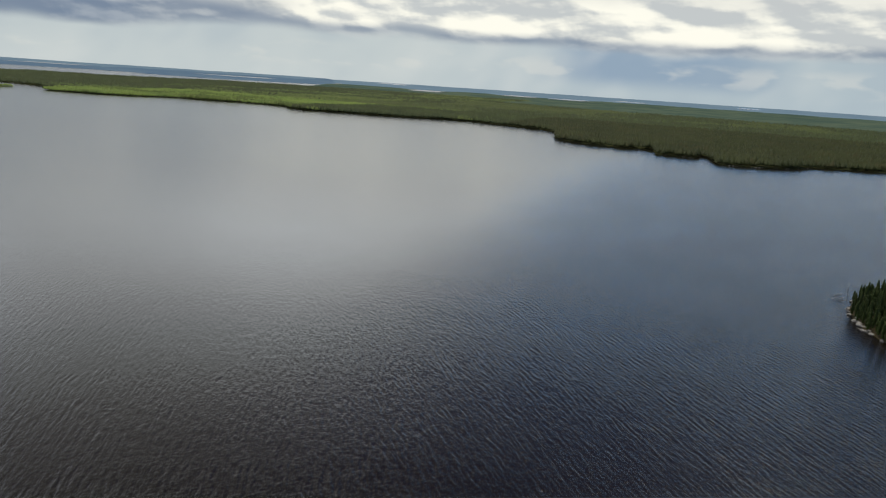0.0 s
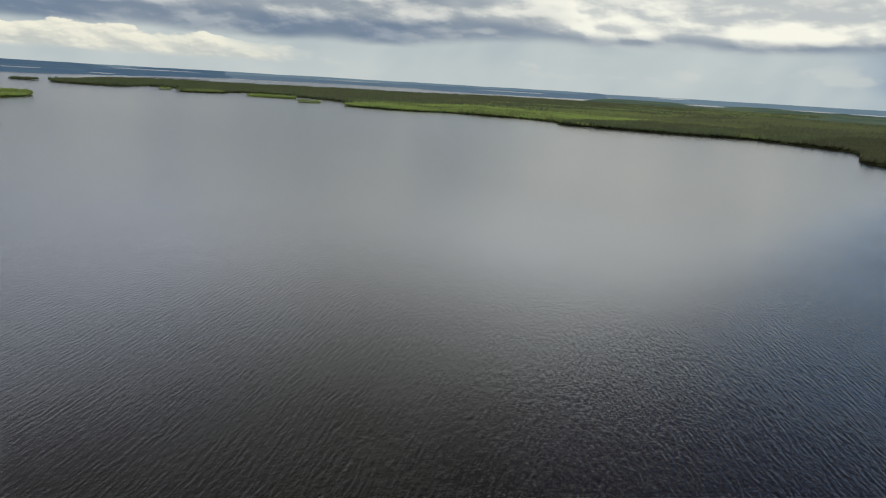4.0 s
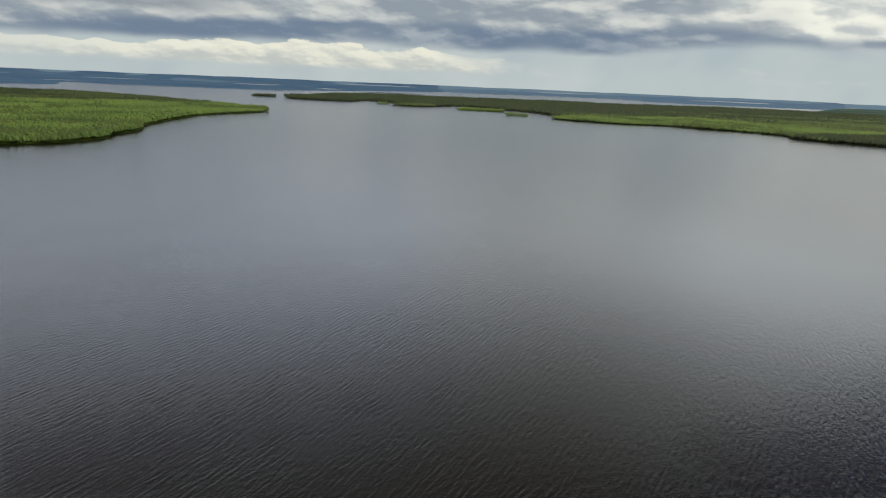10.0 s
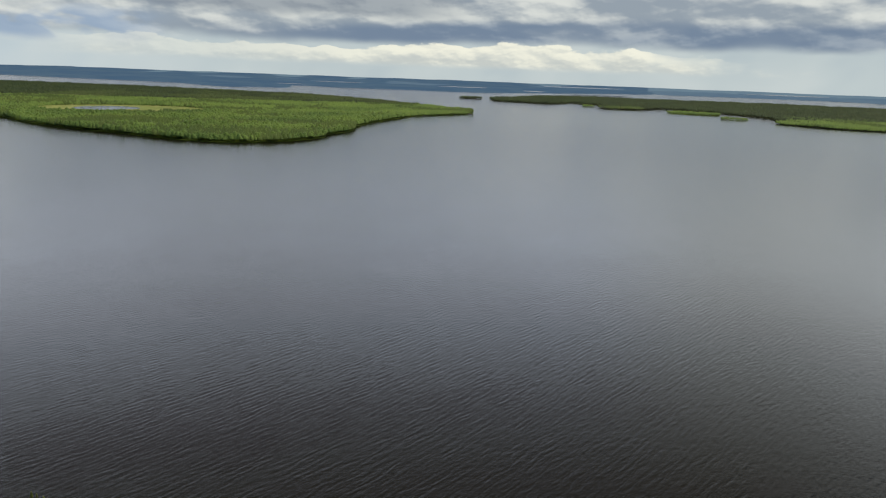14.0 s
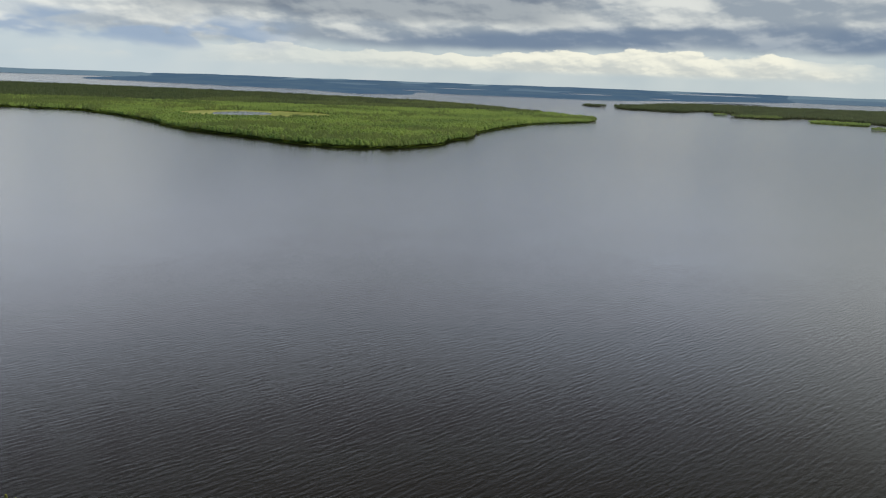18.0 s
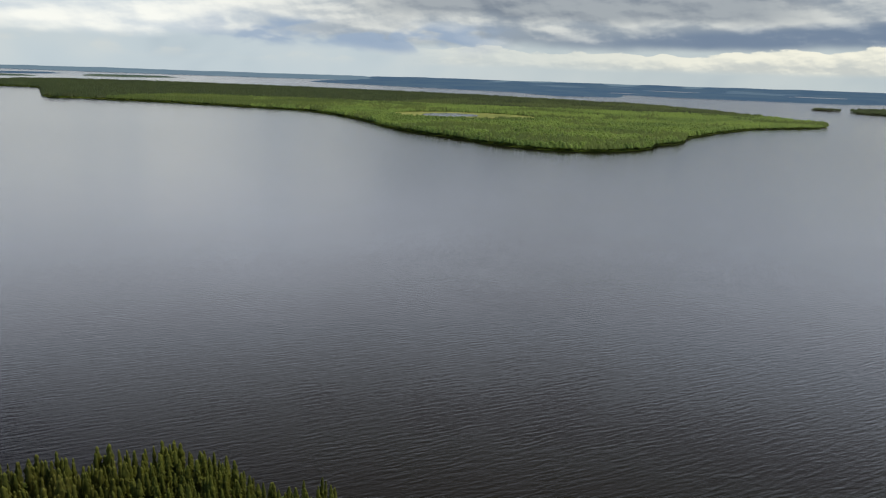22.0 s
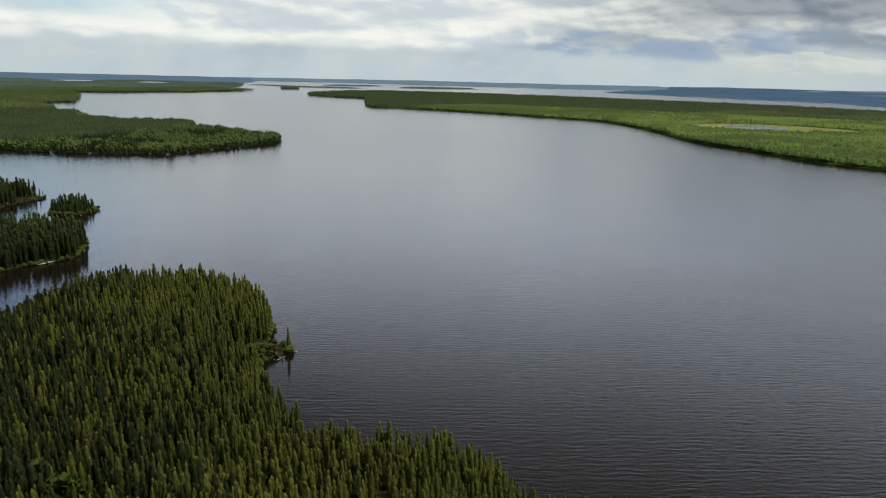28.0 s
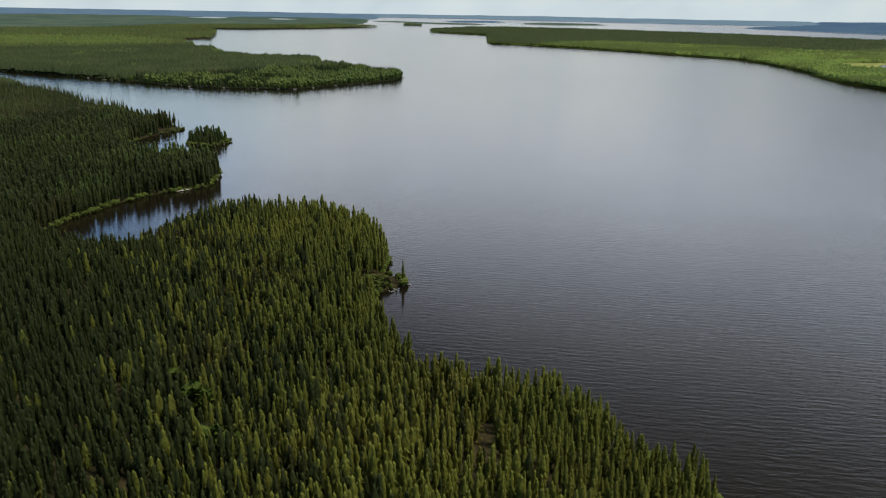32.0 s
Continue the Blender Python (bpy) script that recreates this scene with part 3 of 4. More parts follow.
ISLAND = [(-2242, -2000), (-2170, -1830), (-2160, -1650), (-2110, -1585), (-1640, -1210), (-1566, -1138), (-1579, -1030), (-1565, -866), (-1530, -701), (-1498, -613), (-1465, -473), (-1363, -376), (-1235, -284),
          (-1085, -202), (-1030, -150), (-985, -102), (-900, -25), (-868, 35), (-884, 95), (-943, 149), (-990, 157), (-1052, 200), (-1155, 220),
          (-1310, 300), (-1445, 380), (-1590, 560), (-1700, 580), (-1950, 510), (-2250, 430), (-2500, 330), (-2740, 30), (-2920, -350),
          (-3090, -760), (-3230, -1380), (-3250, -1950), (-3050, -2350), (-2500, -2180)]
SHORES = {
    "main": coast(POINT + COVES + WEST + SOUTH_RIM + EAST_HEAD, 0.012, 0.0035, 1.0),
    "north": coast(NORTH + NORTH_RIM + NORTH_BACK, 0.012, 0.003, 2.0),
    "island": coast(ISLAND, 0.012, 0.003, 3.0),
    "islet": coast([(-281, -349), (-274, -338), (-280, -321), (-299, -330), (-300, -345), (-290, -352)], 0.012, 0.004, 4.0),
    "reef": coast([(-2790, 885), (-2715, 955), (-2760, 985), (-2840, 920)], 0.008, 0.002, 5.0),
    "lee": coast([(-1872, 1225), (-1765, 1318), (-1840, 1390), (-1960, 1310)], 0.008, 0.002, 6.0),
    "skerry": coast([(-1585, 1200), (-1553, 1252), (-1575, 1275), (-1610, 1220)], 0.006, 0.002, 7.0),
    "holm": coast([(-2225, 1140), (-2195, 1172), (-2220, 1190), (-2255, 1155)], 0.006, 0.002, 8.0),
    "gate": coast(polar((134.0, 4300), (132.6, 4250), (132.6, 4420), (134.0, 4480)), 0.006, 0.002, 9.0),
    "long_a": coast(polar((131.2, 6100), (128.5, 6150), (126.3, 6600), (127, 7000), (131, 6700)), 0.006, 0.002, 10.0),
    "long_b": coast(polar((125.2, 5650), (122, 5500), (118.8, 5900), (119.5, 6400), (125, 6300)), 0.006, 0.002, 11.0),
    "bar": coast(polar((137, 5970), (134.5, 5360), (131.9, 5010), (127.9, 4970), (127.9, 5250), (131.9, 5380), (134.6, 5850)), 0.006, 0.002, 20.0),
    "far": coast(FAR, 0.014, 0.004, 12.0),
    "far_north": coast(FAR_NORTH, 0.014, 0.004, 21.0),
    "far_west": coast(FAR_WEST, 0.014, 0.003, 17.0),
    "north_far": coast(NORTH_FAR, 0.014, 0.003, 13.0),
    "west_far": coast(WEST_FAR, 0.014, 0.003, 16.0),
    "north_ridge": coast(NORTH_RIDGE, 0.014, 0.003, 18.0),
    "west_ridge": coast(WEST_RIDGE, 0.014, 0.003, 19.0),
}

# ---- water and land ----
rr = np.concatenate([[0.0], 20 * 1.11 ** np.arange(66)])
rr = np.append(rr[rr < 17000], 17000.0)
aa = np.radians(np.arange(0, 360, 2.5))
wxs, wys = (-np.outer(rr, np.sin(aa)) - 40).ravel(), (np.outer(rr, np.cos(aa)) + 25).ravel()
X, Y, Z = lift(wxs, wys)
na = len(aa)
quads = [(i * na + j, i * na + (j + 1) % na, (i + 1) * na + (j + 1) % na, (i + 1) * na + j) for i in range(len(rr) - 1) for j in range(na)]
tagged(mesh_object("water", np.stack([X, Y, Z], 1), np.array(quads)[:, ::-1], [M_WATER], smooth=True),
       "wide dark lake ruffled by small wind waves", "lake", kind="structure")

land("ground_mainland", SHORES["main"], M_FLOOR, "mossy forest ground of the low wooded mainland", 1.6)
land("ground_north", SHORES["north"], M_OLIVE_FLOOR, "wooded northern shore of the lake", 2.0)
land("ground_island", SHORES["island"], M_GREEN_FLOOR, "large low wooded island with a boggy pond", 1.6)
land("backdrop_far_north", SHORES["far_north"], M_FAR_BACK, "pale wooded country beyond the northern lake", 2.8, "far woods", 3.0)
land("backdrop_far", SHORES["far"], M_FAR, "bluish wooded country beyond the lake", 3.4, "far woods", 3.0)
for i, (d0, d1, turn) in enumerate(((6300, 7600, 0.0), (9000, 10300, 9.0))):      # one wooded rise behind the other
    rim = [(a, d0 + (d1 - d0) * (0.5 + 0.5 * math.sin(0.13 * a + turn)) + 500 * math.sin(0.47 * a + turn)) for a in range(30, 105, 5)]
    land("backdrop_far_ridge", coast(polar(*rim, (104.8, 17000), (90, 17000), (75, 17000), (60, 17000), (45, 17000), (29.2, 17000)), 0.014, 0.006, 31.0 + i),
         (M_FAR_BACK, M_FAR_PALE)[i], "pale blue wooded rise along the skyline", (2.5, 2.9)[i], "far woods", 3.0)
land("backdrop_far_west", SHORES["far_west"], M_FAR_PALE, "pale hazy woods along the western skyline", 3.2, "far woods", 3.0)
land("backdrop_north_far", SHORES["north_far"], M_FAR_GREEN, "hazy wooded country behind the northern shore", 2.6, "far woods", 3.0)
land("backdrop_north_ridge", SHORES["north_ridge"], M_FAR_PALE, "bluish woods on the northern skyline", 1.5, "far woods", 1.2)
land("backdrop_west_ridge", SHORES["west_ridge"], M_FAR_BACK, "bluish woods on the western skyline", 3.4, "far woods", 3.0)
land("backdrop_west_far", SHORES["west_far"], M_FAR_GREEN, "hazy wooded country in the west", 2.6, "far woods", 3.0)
for key, says in (("islet", "small spruce islet with a stony rim"), ("reef", "low wooded islet in the strait"), ("lee", "low green islet off the north shore"),
                  ("skerry", "tiny green skerry"), ("holm", "tiny wooded holm"), ("gate", "low far islet"), ("long_a", "long far wooded island"), ("long_b", "long far wooded island"), ("bar", "long low far bar with thin woods")):
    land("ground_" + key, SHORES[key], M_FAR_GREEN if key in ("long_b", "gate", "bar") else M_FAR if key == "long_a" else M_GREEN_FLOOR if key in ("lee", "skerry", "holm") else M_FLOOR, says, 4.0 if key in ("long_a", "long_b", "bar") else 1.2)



def pool(name, poly, above, label):
    """A sheet of still water a little above the land it lies in."""
    fx, fy = np.array(poly).T
    X, Y, Z = lift(fx, fy)
    cx, cy, cz = lift(fx.mean(), fy.mean())
    n = len(poly)
    verts = np.concatenate([np.stack([X, Y, Z + above], 1), [[cx, cy, cz + above]]])
    faces = np.array([(i, (i + 1) % n, n) for i in range(n)])
    if np.cross(verts[1, :2] - verts[0, :2], verts[n, :2] - verts[0, :2]) < 0:
        faces = faces[:, ::-1]
    return tagged(mesh_object(name, verts, faces, [M_WATER]), label, "lake", kind="structure")


for a0, a1, d0, d1 in FAR_POOLS:
    d0, d1 = d0 * 0.75 + d1 * 0.25, d0 * 0.25 + d1 * 0.75
    shore = coast(polar((a0, (d0 + d1) / 2), (a0 * 0.7 + a1 * 0.3, d0), (a1, d0 * 0.7 + d1 * 0.3), (a0 * 0.3 + a1 * 0.7, d1), (a0 * 0.8 + a1 * 0.2, d1 * 0.9 + d0 * 0.1)), 0.004, 0.012, a0)
    pool("water_far", shore, 4.5, "far strip of pale lake water")

# ---- trees ----
rng = np.random.default_rng(7)


def spruce_shape(layers, spikes, seed, trunk=True, low=0.22):
    """Unit spruce, 1 high: ragged skirts of boughs on a thin stem. Returns vertices, triangles and which of them are bark."""
    r = np.random.default_rng(seed)
    v, f, bark = [], [], []
    if trunk:
        for z, w in ((0.0, 0.014), (0.95, 0.003)):
            v += [(w * math.cos(k * 2.0944), w * math.sin(k * 2.0944), z) for k in range(3)]
        for k in range(3):
            j = (k + 1) % 3
            f += [(k, j, 3 + j), (k, 3 + j, 3 + k)]
            bark += [1, 1]
    club = 0.75 + 0.5 * r.random()
    for i in range(layers):
        u = i / (layers - 1) if layers > 1 else 0
        top = low + (1.0 - low) * (u + 0.25 / layers) / (1 + 0.25 / layers) + 0.012 * r.random()
        drop = 2.6 * (1.0 - low) / layers * (1.1 - 0.30 * u)
        wide = 0.105 * (1 - 0.64 * u ** 4.4) * (0.60 + 0.40 * min(1, 3 * u + 0.35)) * (0.82 + 0.36 * r.random())
        if 0.72 < u < 0.95:
            wide *= club
        base = len(v)
        v.append((0.012 * (r.random() - 0.5), 0.012 * (r.random() - 0.5), top))
        m = spikes * 2
        turn = r.random() * 6.28
        for k in range(m):
            a = turn + k * 6.2832 / m
            w = wide * ((0.80 + 0.32 * r.random()) if k % 2 else (0.64 + 0.18 * r.random()))
            z = top - drop * ((1.0 + 0.3 * (r.random() - 0.5)) if k % 2 else 0.70)
            v.append((w * math.cos(a), w * math.sin(a), z))
        for k in range(m):
            f.append((base, base + 1 + k, base + 1 + (k + 1) % m))
            bark.append(0)
    return np.array(v), np.array(f), np.array(bark)


def crown_shape(rings, sides, seed):
    """Unit broad-leaved crown, 1 high: lumpy, open below."""
    r = np.random.default_rng(seed)
    v, f = [(0.03 * (r.random() - 0.5), 0.03 * (r.random() - 0.5), 1.0)], []
    for i in range(rings):
        u = (i + 1) / rings
        w0 = 0.23 * math.sin(math.pi * min(0.94, 0.12 + 0.72 * u)) ** 0.8
        for k in range(sides):
            a = (k + 0.5 * (i % 2)) * 6.2832 / sides
            w = w0 * (0.70 + 0.6 * r.random())
            v.append((w * math.cos(a), w * math.sin(a), 1 - 0.85 * u + 0.10 * (r.random() - 0.5)))
    for k in range(sides):
        f.append((0, 1 + k, 1 + (k + 1) % sides))
    for i in range(rings - 1):
        a0, b0 = 1 + i * sides, 1 + (i + 1) * sides
        for k in range(sides):
            j = (k + 1) % sides
            f += [(a0 + k, b0 + k, b0 + j), (a0 + k, b0 + j, a0 + j)]
    return np.array(v), np.array(f), np.zeros(len(f), int)


def spindle_shape(sides, rings, boughs, seed, trunk=True, low=0.12):
    """Unit narrow spruce, 1 high: an uneven column of needles with a blunt tip, boughs standing out of it, on a thin stem."""
    r = np.random.default_rng(seed)
    v, f, bark = [], [], []
    if trunk:
        for z, w in ((0.0, 0.014), (0.5, 0.008)):
            v += [(w * math.cos(k * 2.0944), w * math.sin(k * 2.0944), z) for k in range(3)]
        for k in range(3):
            j = (k + 1) % 3
            f += [(k, j, 3 + j), (k, 3 + j, 3 + k)]
            bark += [1, 1]
    sharp, stout = 2.6 + 1.6 * r.random(), 0.9 + 0.2 * r.random()

    def radius(z):
        return 0.100 * stout * (1 - z ** sharp) ** 0.75 * min(1.0, 0.62 + 1.2 * (z - low)) + 0.004

    top = len(v)
    v.append((0.01 * (r.random() - 0.5), 0.01 * (r.random() - 0.5), 1.0))
    for i in range(rings):
        z = 1.0 - (1.0 - low) * ((i + 1) / rings) ** 1.25
        bulge = (0.74 if i % 2 and rings > 4 else 1.10) * (0.88 + 0.24 * r.random())
        for k in range(sides):
            a = (k + 0.5 * (i % 2) + 0.3 * r.random()) * 6.2832 / sides
            w = radius(z) * bulge * (0.72 + 0.56 * r.random())
            v.append((w * math.cos(a), w * math.sin(a), z + 0.03 * (r.random() - 0.5)))
    for k in range(sides):
        f.append((top, top + 1 + k, top + 1 + (k + 1) % sides))
    for i in range(rings - 1):
        a0, b0 = top + 1 + i * sides, top + 1 + (i + 1) * sides
        for k in range(sides):
            j = (k + 1) % sides
            f += [(a0 + k, b0 + k, b0 + j), (a0 + k, b0 + j, a0 + j)]
    for i in range(boughs):
        z, a = low + (0.94 - low) * r.random(), 6.2832 * r.random()
        w, n = radius(z), len(v)
        v += [(0.7 * w * math.cos(a - 0.45), 0.7 * w * math.sin(a - 0.45), z + 0.03), (0.7 * w * math.cos(a + 0.45), 0.7 * w * math.sin(a + 0.45), z + 0.03),
              (1.5 * w * math.cos(a), 1.5 * w * math.sin(a), z - 0.035)]
        f.append((n, n + 2, n + 1))
    bark += [0] * (len(f) - len(bark))
    return np.array(v), np.array(f), np.array(bark)


def leafy_shape(count, wide, low, seed):
    """Unit crown of loose leaf clumps on a rounded body, 1 high."""
    r = np.random.default_rng(seed)
    v, f = [], []
    for i in range(count):
        d = r.standard_normal(3)
        d /= np.linalg.norm(d)
        c = d * (0.62 + 0.38 * r.random()) * (wide, wide, 0.5 * (1 - low)) + (0, 0, low + 0.5 * (1 - low))
        a, b = np.cross(d, r.standard_normal(3)), r.standard_normal(3) * 0.5 + d * 0.3
        a, b = a / np.linalg.norm(a), b / np.linalg.norm(b)
        s = wide * (0.28 + 0.22 * r.random())
        n = len(v)
        v += [c - a * s, c + b * s * 0.9, c + a * s, c - b * s * 0.7]
        f += [(n, n + 1, n + 2), (n, n + 2, n + 3)]
    return np.array(v), np.array(f), np.zeros(2 * count, int)


def cone_shape(sides, wide, low, seed):
    """Unit tree for woods a kilometre off: one uneven cone of foliage."""
    r = np.random.default_rng(seed)
    v = [(0.04 * (r.random() - 0.5), 0.04 * (r.random() - 0.5), 1.0)]
    for k in range(sides):
        a, w = (k + 0.4 * r.random()) * 6.2832 / sides, wide * (0.75 + 0.5 * r.random())
        v.append((w * math.cos(a), w * math.sin(a), low + 0.1 * r.random()))
    f = [(0, 1 + k, 1 + (k + 1) % sides) for k in range(sides)]
    return np.array(v), np.array(f), np.zeros(sides, int)


def dome_shape(sides, wide, seed):
    """Unit broad-leaved tree for woods a kilometre off: a blunt, lumpy dome."""
    r = np.random.default_rng(seed)
    v = [(0.05 * (r.random() - 0.5), 0.05 * (r.random() - 0.5), 1.0)]
    for z, w in ((0.82, 0.62), (0.45, 1.0)):
        for k in range(sides):
            a, q = (k + 0.5 * r.random()) * 6.2832 / sides, wide * w * (0.7 + 0.6 * r.random())
            v.append((q * math.cos(a), q * math.sin(a), z + 0.12 * (r.random() - 0.5)))
    f = [(0, 1 + k, 1 + (k + 1) % sides) for k in range(sides)]
    for k in range(sides):
        j = (k + 1) % sides
        f += [(1 + k, 1 + sides + k, 1 + sides + j), (1 + k, 1 + sides + j, 1 + j)]
    return np.array(v), np.array(f), np.zeros(3 * sides, int)


def plant(name, shapes, x, y, high, wide, ground, mats, label, category, smooth=False):
    """One mesh of many trees: every tree a turned, stretched copy of one of the shapes."""
    V, F, S, base = [], [], [], 0
    X, Y, Z = lift(x, y)
    pick = rng.integers(0, len(shapes), len(x))
    turn = rng.random(len(x)) * 6.2832
    for s, (v, f, bark) in enumerate(shapes):
        at = np.where(pick == s)[0]
        if not len(at):
            continue
        c, q = np.cos(turn[at])[:, None], np.sin(turn[at])[:, None]
        h, w = high[at][:, None], (high[at] * wide[at])[:, None]
        lean = 0.03 * rng.standard_normal((len(at), 2))
        vx = (v[:, 0] * c - v[:, 1] * q) * w + X[at][:, None] + lean[:, :1] * v[:, 2] * h
        vy = (v[:, 0] * q + v[:, 1] * c) * w + Y[at][:, None] + lean[:, 1:] * v[:, 2] * h
        vz = v[:, 2] * h + Z[at][:, None] + ground
        V.append(np.stack([vx, vy, vz], 2).reshape(-1, 3))
        F.append((f[None] + base + (np.arange(len(at)) * len(v))[:, None, None]).reshape(-1, 3))
        S.append(np.tile(bark, len(at)))
        base += len(at) * len(v)
    ob = mesh_object(name, np.concatenate(V), np.concatenate(F), mats, np.concatenate(S), smooth)
    return tagged(ob, label, category, kind="stuff")


def scatter(poly, box, area, clear=1.0):
    """Random points, one for each `area` square metres of the box (x0, y0, x1, y1), kept inside the shore."""
    x0, y0, x1, y1 = box
    n = int((x1 - x0) * (y1 - y0) / area)
    x, y = x0 + (x1 - x0) * rng.random(n), y0 + (y1 - y0) * rng.random(n)
    keep = inside(poly, x, y)
    return x[keep], y[keep]


def swell(x, y, size, seed):
    return np.array([noise.noise(Vector((a / size, b / size, seed))) for a, b in zip(x, y)])


ONE_SPRUCE = [spindle_shape(7, 11, 80, 20 + i) for i in range(7)]
NEAR_SPRUCE = [spindle_shape(6, 7, 28, 30 + i) for i in range(9)]
MID_SPRUCE = [spindle_shape(5, 5, 12, 40 + i, True, 0.08) for i in range(5)]
BACK_SPRUCE = [spruce_shape(3, 3, 50 + i, False, 0.05) for i in range(4)]
FAR_SPRUCE = [cone_shape(4, 0.24, 0.28, 60 + i) for i in range(6)]
MID_BIRCH = [crown_shape(5, 8, 80 + i) for i in range(4)]
BACK_BIRCH = [crown_shape(3, 5, 95 + i) for i in range(4)]
LEAFY = [leafy_shape(80, 0.26, 0.18, 70 + i) for i in range(4)]
ISLAND_BIRCH = [dome_shape(4, 0.27, 110 + i) for i in range(6)]
FAR_BIRCH = [cone_shape(5, 0.30, 0.30, 90 + i) for i in range(6)]

# the near point and the coves beyond it
def stand(poly, box, gap, loose):
    """Trees a fairly even step apart."""
    x0, y0, x1, y1 = box
    gx, gy = np.meshgrid(np.arange(x0, x1, gap), np.arange(y0, y1, gap))
    x = gx.ravel() + (rng.random(gx.size) - 0.5) * 2 * loose
    y = gy.ravel() + (rng.random(gx.size) - 0.5) * 2 * loose
    keep = inside(poly, x, y)
    return x[keep], y[keep]


CLEARINGS = ((-125.8, -68.4, 2.4), (-122, -53.2, 2.2), (-128, -78.9, 1.9), (-131, -26, 1.3), (-137, -17, 1.2), (-143, -9, 1.3))
x, y = stand(SHORES["main"], (-260, -235, -60, 40), 1.70, 0.85)
thin_out = swell(x, y, 14, 3) + 0.5 * (rng.random(len(x)) - 0.5) < 0.50
x, y = x[thin_out], y[thin_out]
keep = ~((x < -192) & (y > -103) & (y < -84))                # the bare spit
for cx, cy, cr in CLEARINGS:
    keep &= np.hypot(x - cx, y - cy) > cr
keep &= x < -60 + 0.27 * (y - 46)
x, y = x[keep], y[keep]
h = 7.8 + 1.7 * swell(x, y, 30, 5) + 1.0 * swell(x, y, 9, 8) + 1.0 * rng.standard_normal(len(x))
gap = shore_gap(POINT, x, y)
single = (x < -152) & (x > -181) & (y > -21)                  # the stretch that the flight passes nearest
h = h - 1.2 * (y > -20)
h = np.where((y > -8) & (x < -160), np.minimum(h, 6.3 + rng.random(len(x))), h)
h, wide = np.clip(h, 3.5, 13), 0.60 + 0.40 * rng.random(len(x))
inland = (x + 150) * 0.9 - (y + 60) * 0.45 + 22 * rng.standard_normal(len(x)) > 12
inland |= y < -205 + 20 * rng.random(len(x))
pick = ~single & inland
plant("spruce_forest_inland", NEAR_SPRUCE, x[pick], y[pick], h[pick], wide[pick], 0.3, [M_SPRUCE_DARK, M_BARK], "darker spruce forest behind the near point", "forest", True)
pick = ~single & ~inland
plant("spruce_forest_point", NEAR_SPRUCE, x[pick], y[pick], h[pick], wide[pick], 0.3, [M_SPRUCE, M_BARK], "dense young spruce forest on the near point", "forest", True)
SINGLES = list(zip(x[single], y[single], h[single], wide[single]))
for name, box, gap, shapes, fat, label in (("spruce_forest_coves", (-420, -470, 0, -235), 2.45, MID_SPRUCE, 1.0, "spruce forest round the coves"),
                                           ("spruce_forest_bay", (-420, -1000, 0, -470), 3.7, BACK_SPRUCE, 1.35, "spruce forest behind the coves")):
    x, y = stand(SHORES["main"], box, gap, gap * 0.46)
    keep = x < -66 + 0.25 * (y - 46)
    keep &= ~((x < -281) & (y > -398) & (y < -374))
    x, y = x[keep], y[keep]
    h = (8.8 if name.endswith("coves") else 7.4) + 1.8 * swell(x, y, 40, 6) + 1.2 * rng.standard_normal(len(x))
    h, fatness = np.clip(h, 3, 13), fat * (0.75 + 0.5 * rng.random(len(x)))
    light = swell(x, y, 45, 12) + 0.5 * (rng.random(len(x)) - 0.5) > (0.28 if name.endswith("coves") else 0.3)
    for mine, mat, says in ((light, M_SPRUCE_MID, "olive green "), (~light, M_SPRUCE_DARK, "dark ")):
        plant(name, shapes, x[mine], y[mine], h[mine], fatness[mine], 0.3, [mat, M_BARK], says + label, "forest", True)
x, y = stand(SHORES["islet"], (-310, -360, -260, -310), 2.4, 1.1)
gap = shore_gap(SHORES["islet"], x, y)
plant("spruce_wood_islet", MID_SPRUCE, x, y, 3.2 + np.minimum(gap, 9) * 0.45 + 4.2 * rng.random(len(x)), 0.75 + 0.35 * rng.random(len(x)), 0.3, [M_SPRUCE_MID, M_BARK], "spruces crowded on a small islet", "forest", True)


x, y = scatter(SHORES["main"], (-182, -110, -90, 22), 3.6)
plant("undergrowth_point", BACK_BIRCH, x, y, 0.7 + 1.3 * rng.random(len(x)) ** 2, 1.5 + 0.8 * rng.random(len(x)), 0.2, [M_HEATH], "brownish olive undergrowth between the near spruces", "scrub", True)
x, y = stand(SHORES["main"], (-240, -420, 150, 240), 3.4, 1.6)
keep = (x > -56 + 0.27 * (y - 46)) & (np.hypot(x, y) > 40)
x, y = x[keep], y[keep]
plant("spruce_forest_rest", FAR_SPRUCE, x, y, 7.5 + 1.5 * rng.standard_normal(len(x)), 1.0 + 0.3 * rng.random(len(x)), 0.3, [M_SPRUCE_DARK], "dark spruce forest on the mainland", "forest", True)


def scrub(name, key, count, box, label, mat):
    """Low bushes leaning out over the water's edge."""
    px, py = np.array(SHORES[key]).T
    near = (px > box[0]) & (px < box[2]) & (py > box[1]) & (py < box[3])
    at = rng.choice(np.where(near)[0], count)
    u = rng.random(count)
    x, y = px[at] + u * (np.roll(px, -1)[at] - px[at]), py[at] + u * (np.roll(py, -1)[at] - py[at])
    x, y = x + 0.5 * rng.standard_normal(count), y + 0.5 * rng.standard_normal(count)
    plant(name, MID_BIRCH, x, y, 0.6 + 1.9 * rng.random(count) ** 2, 1.3 + 0.8 * rng.random(count), -0.1, [mat], label, "scrub")


scrub("scrub_point", "main", 700, (-262, -260, -140, 30), "olive green low scrub along the near shore", M_SCRUB)
scrub("scrub_coves", "main", 700, (-420, -1000, -140, -205), "olive green low scrub round the coves", M_SCRUB)
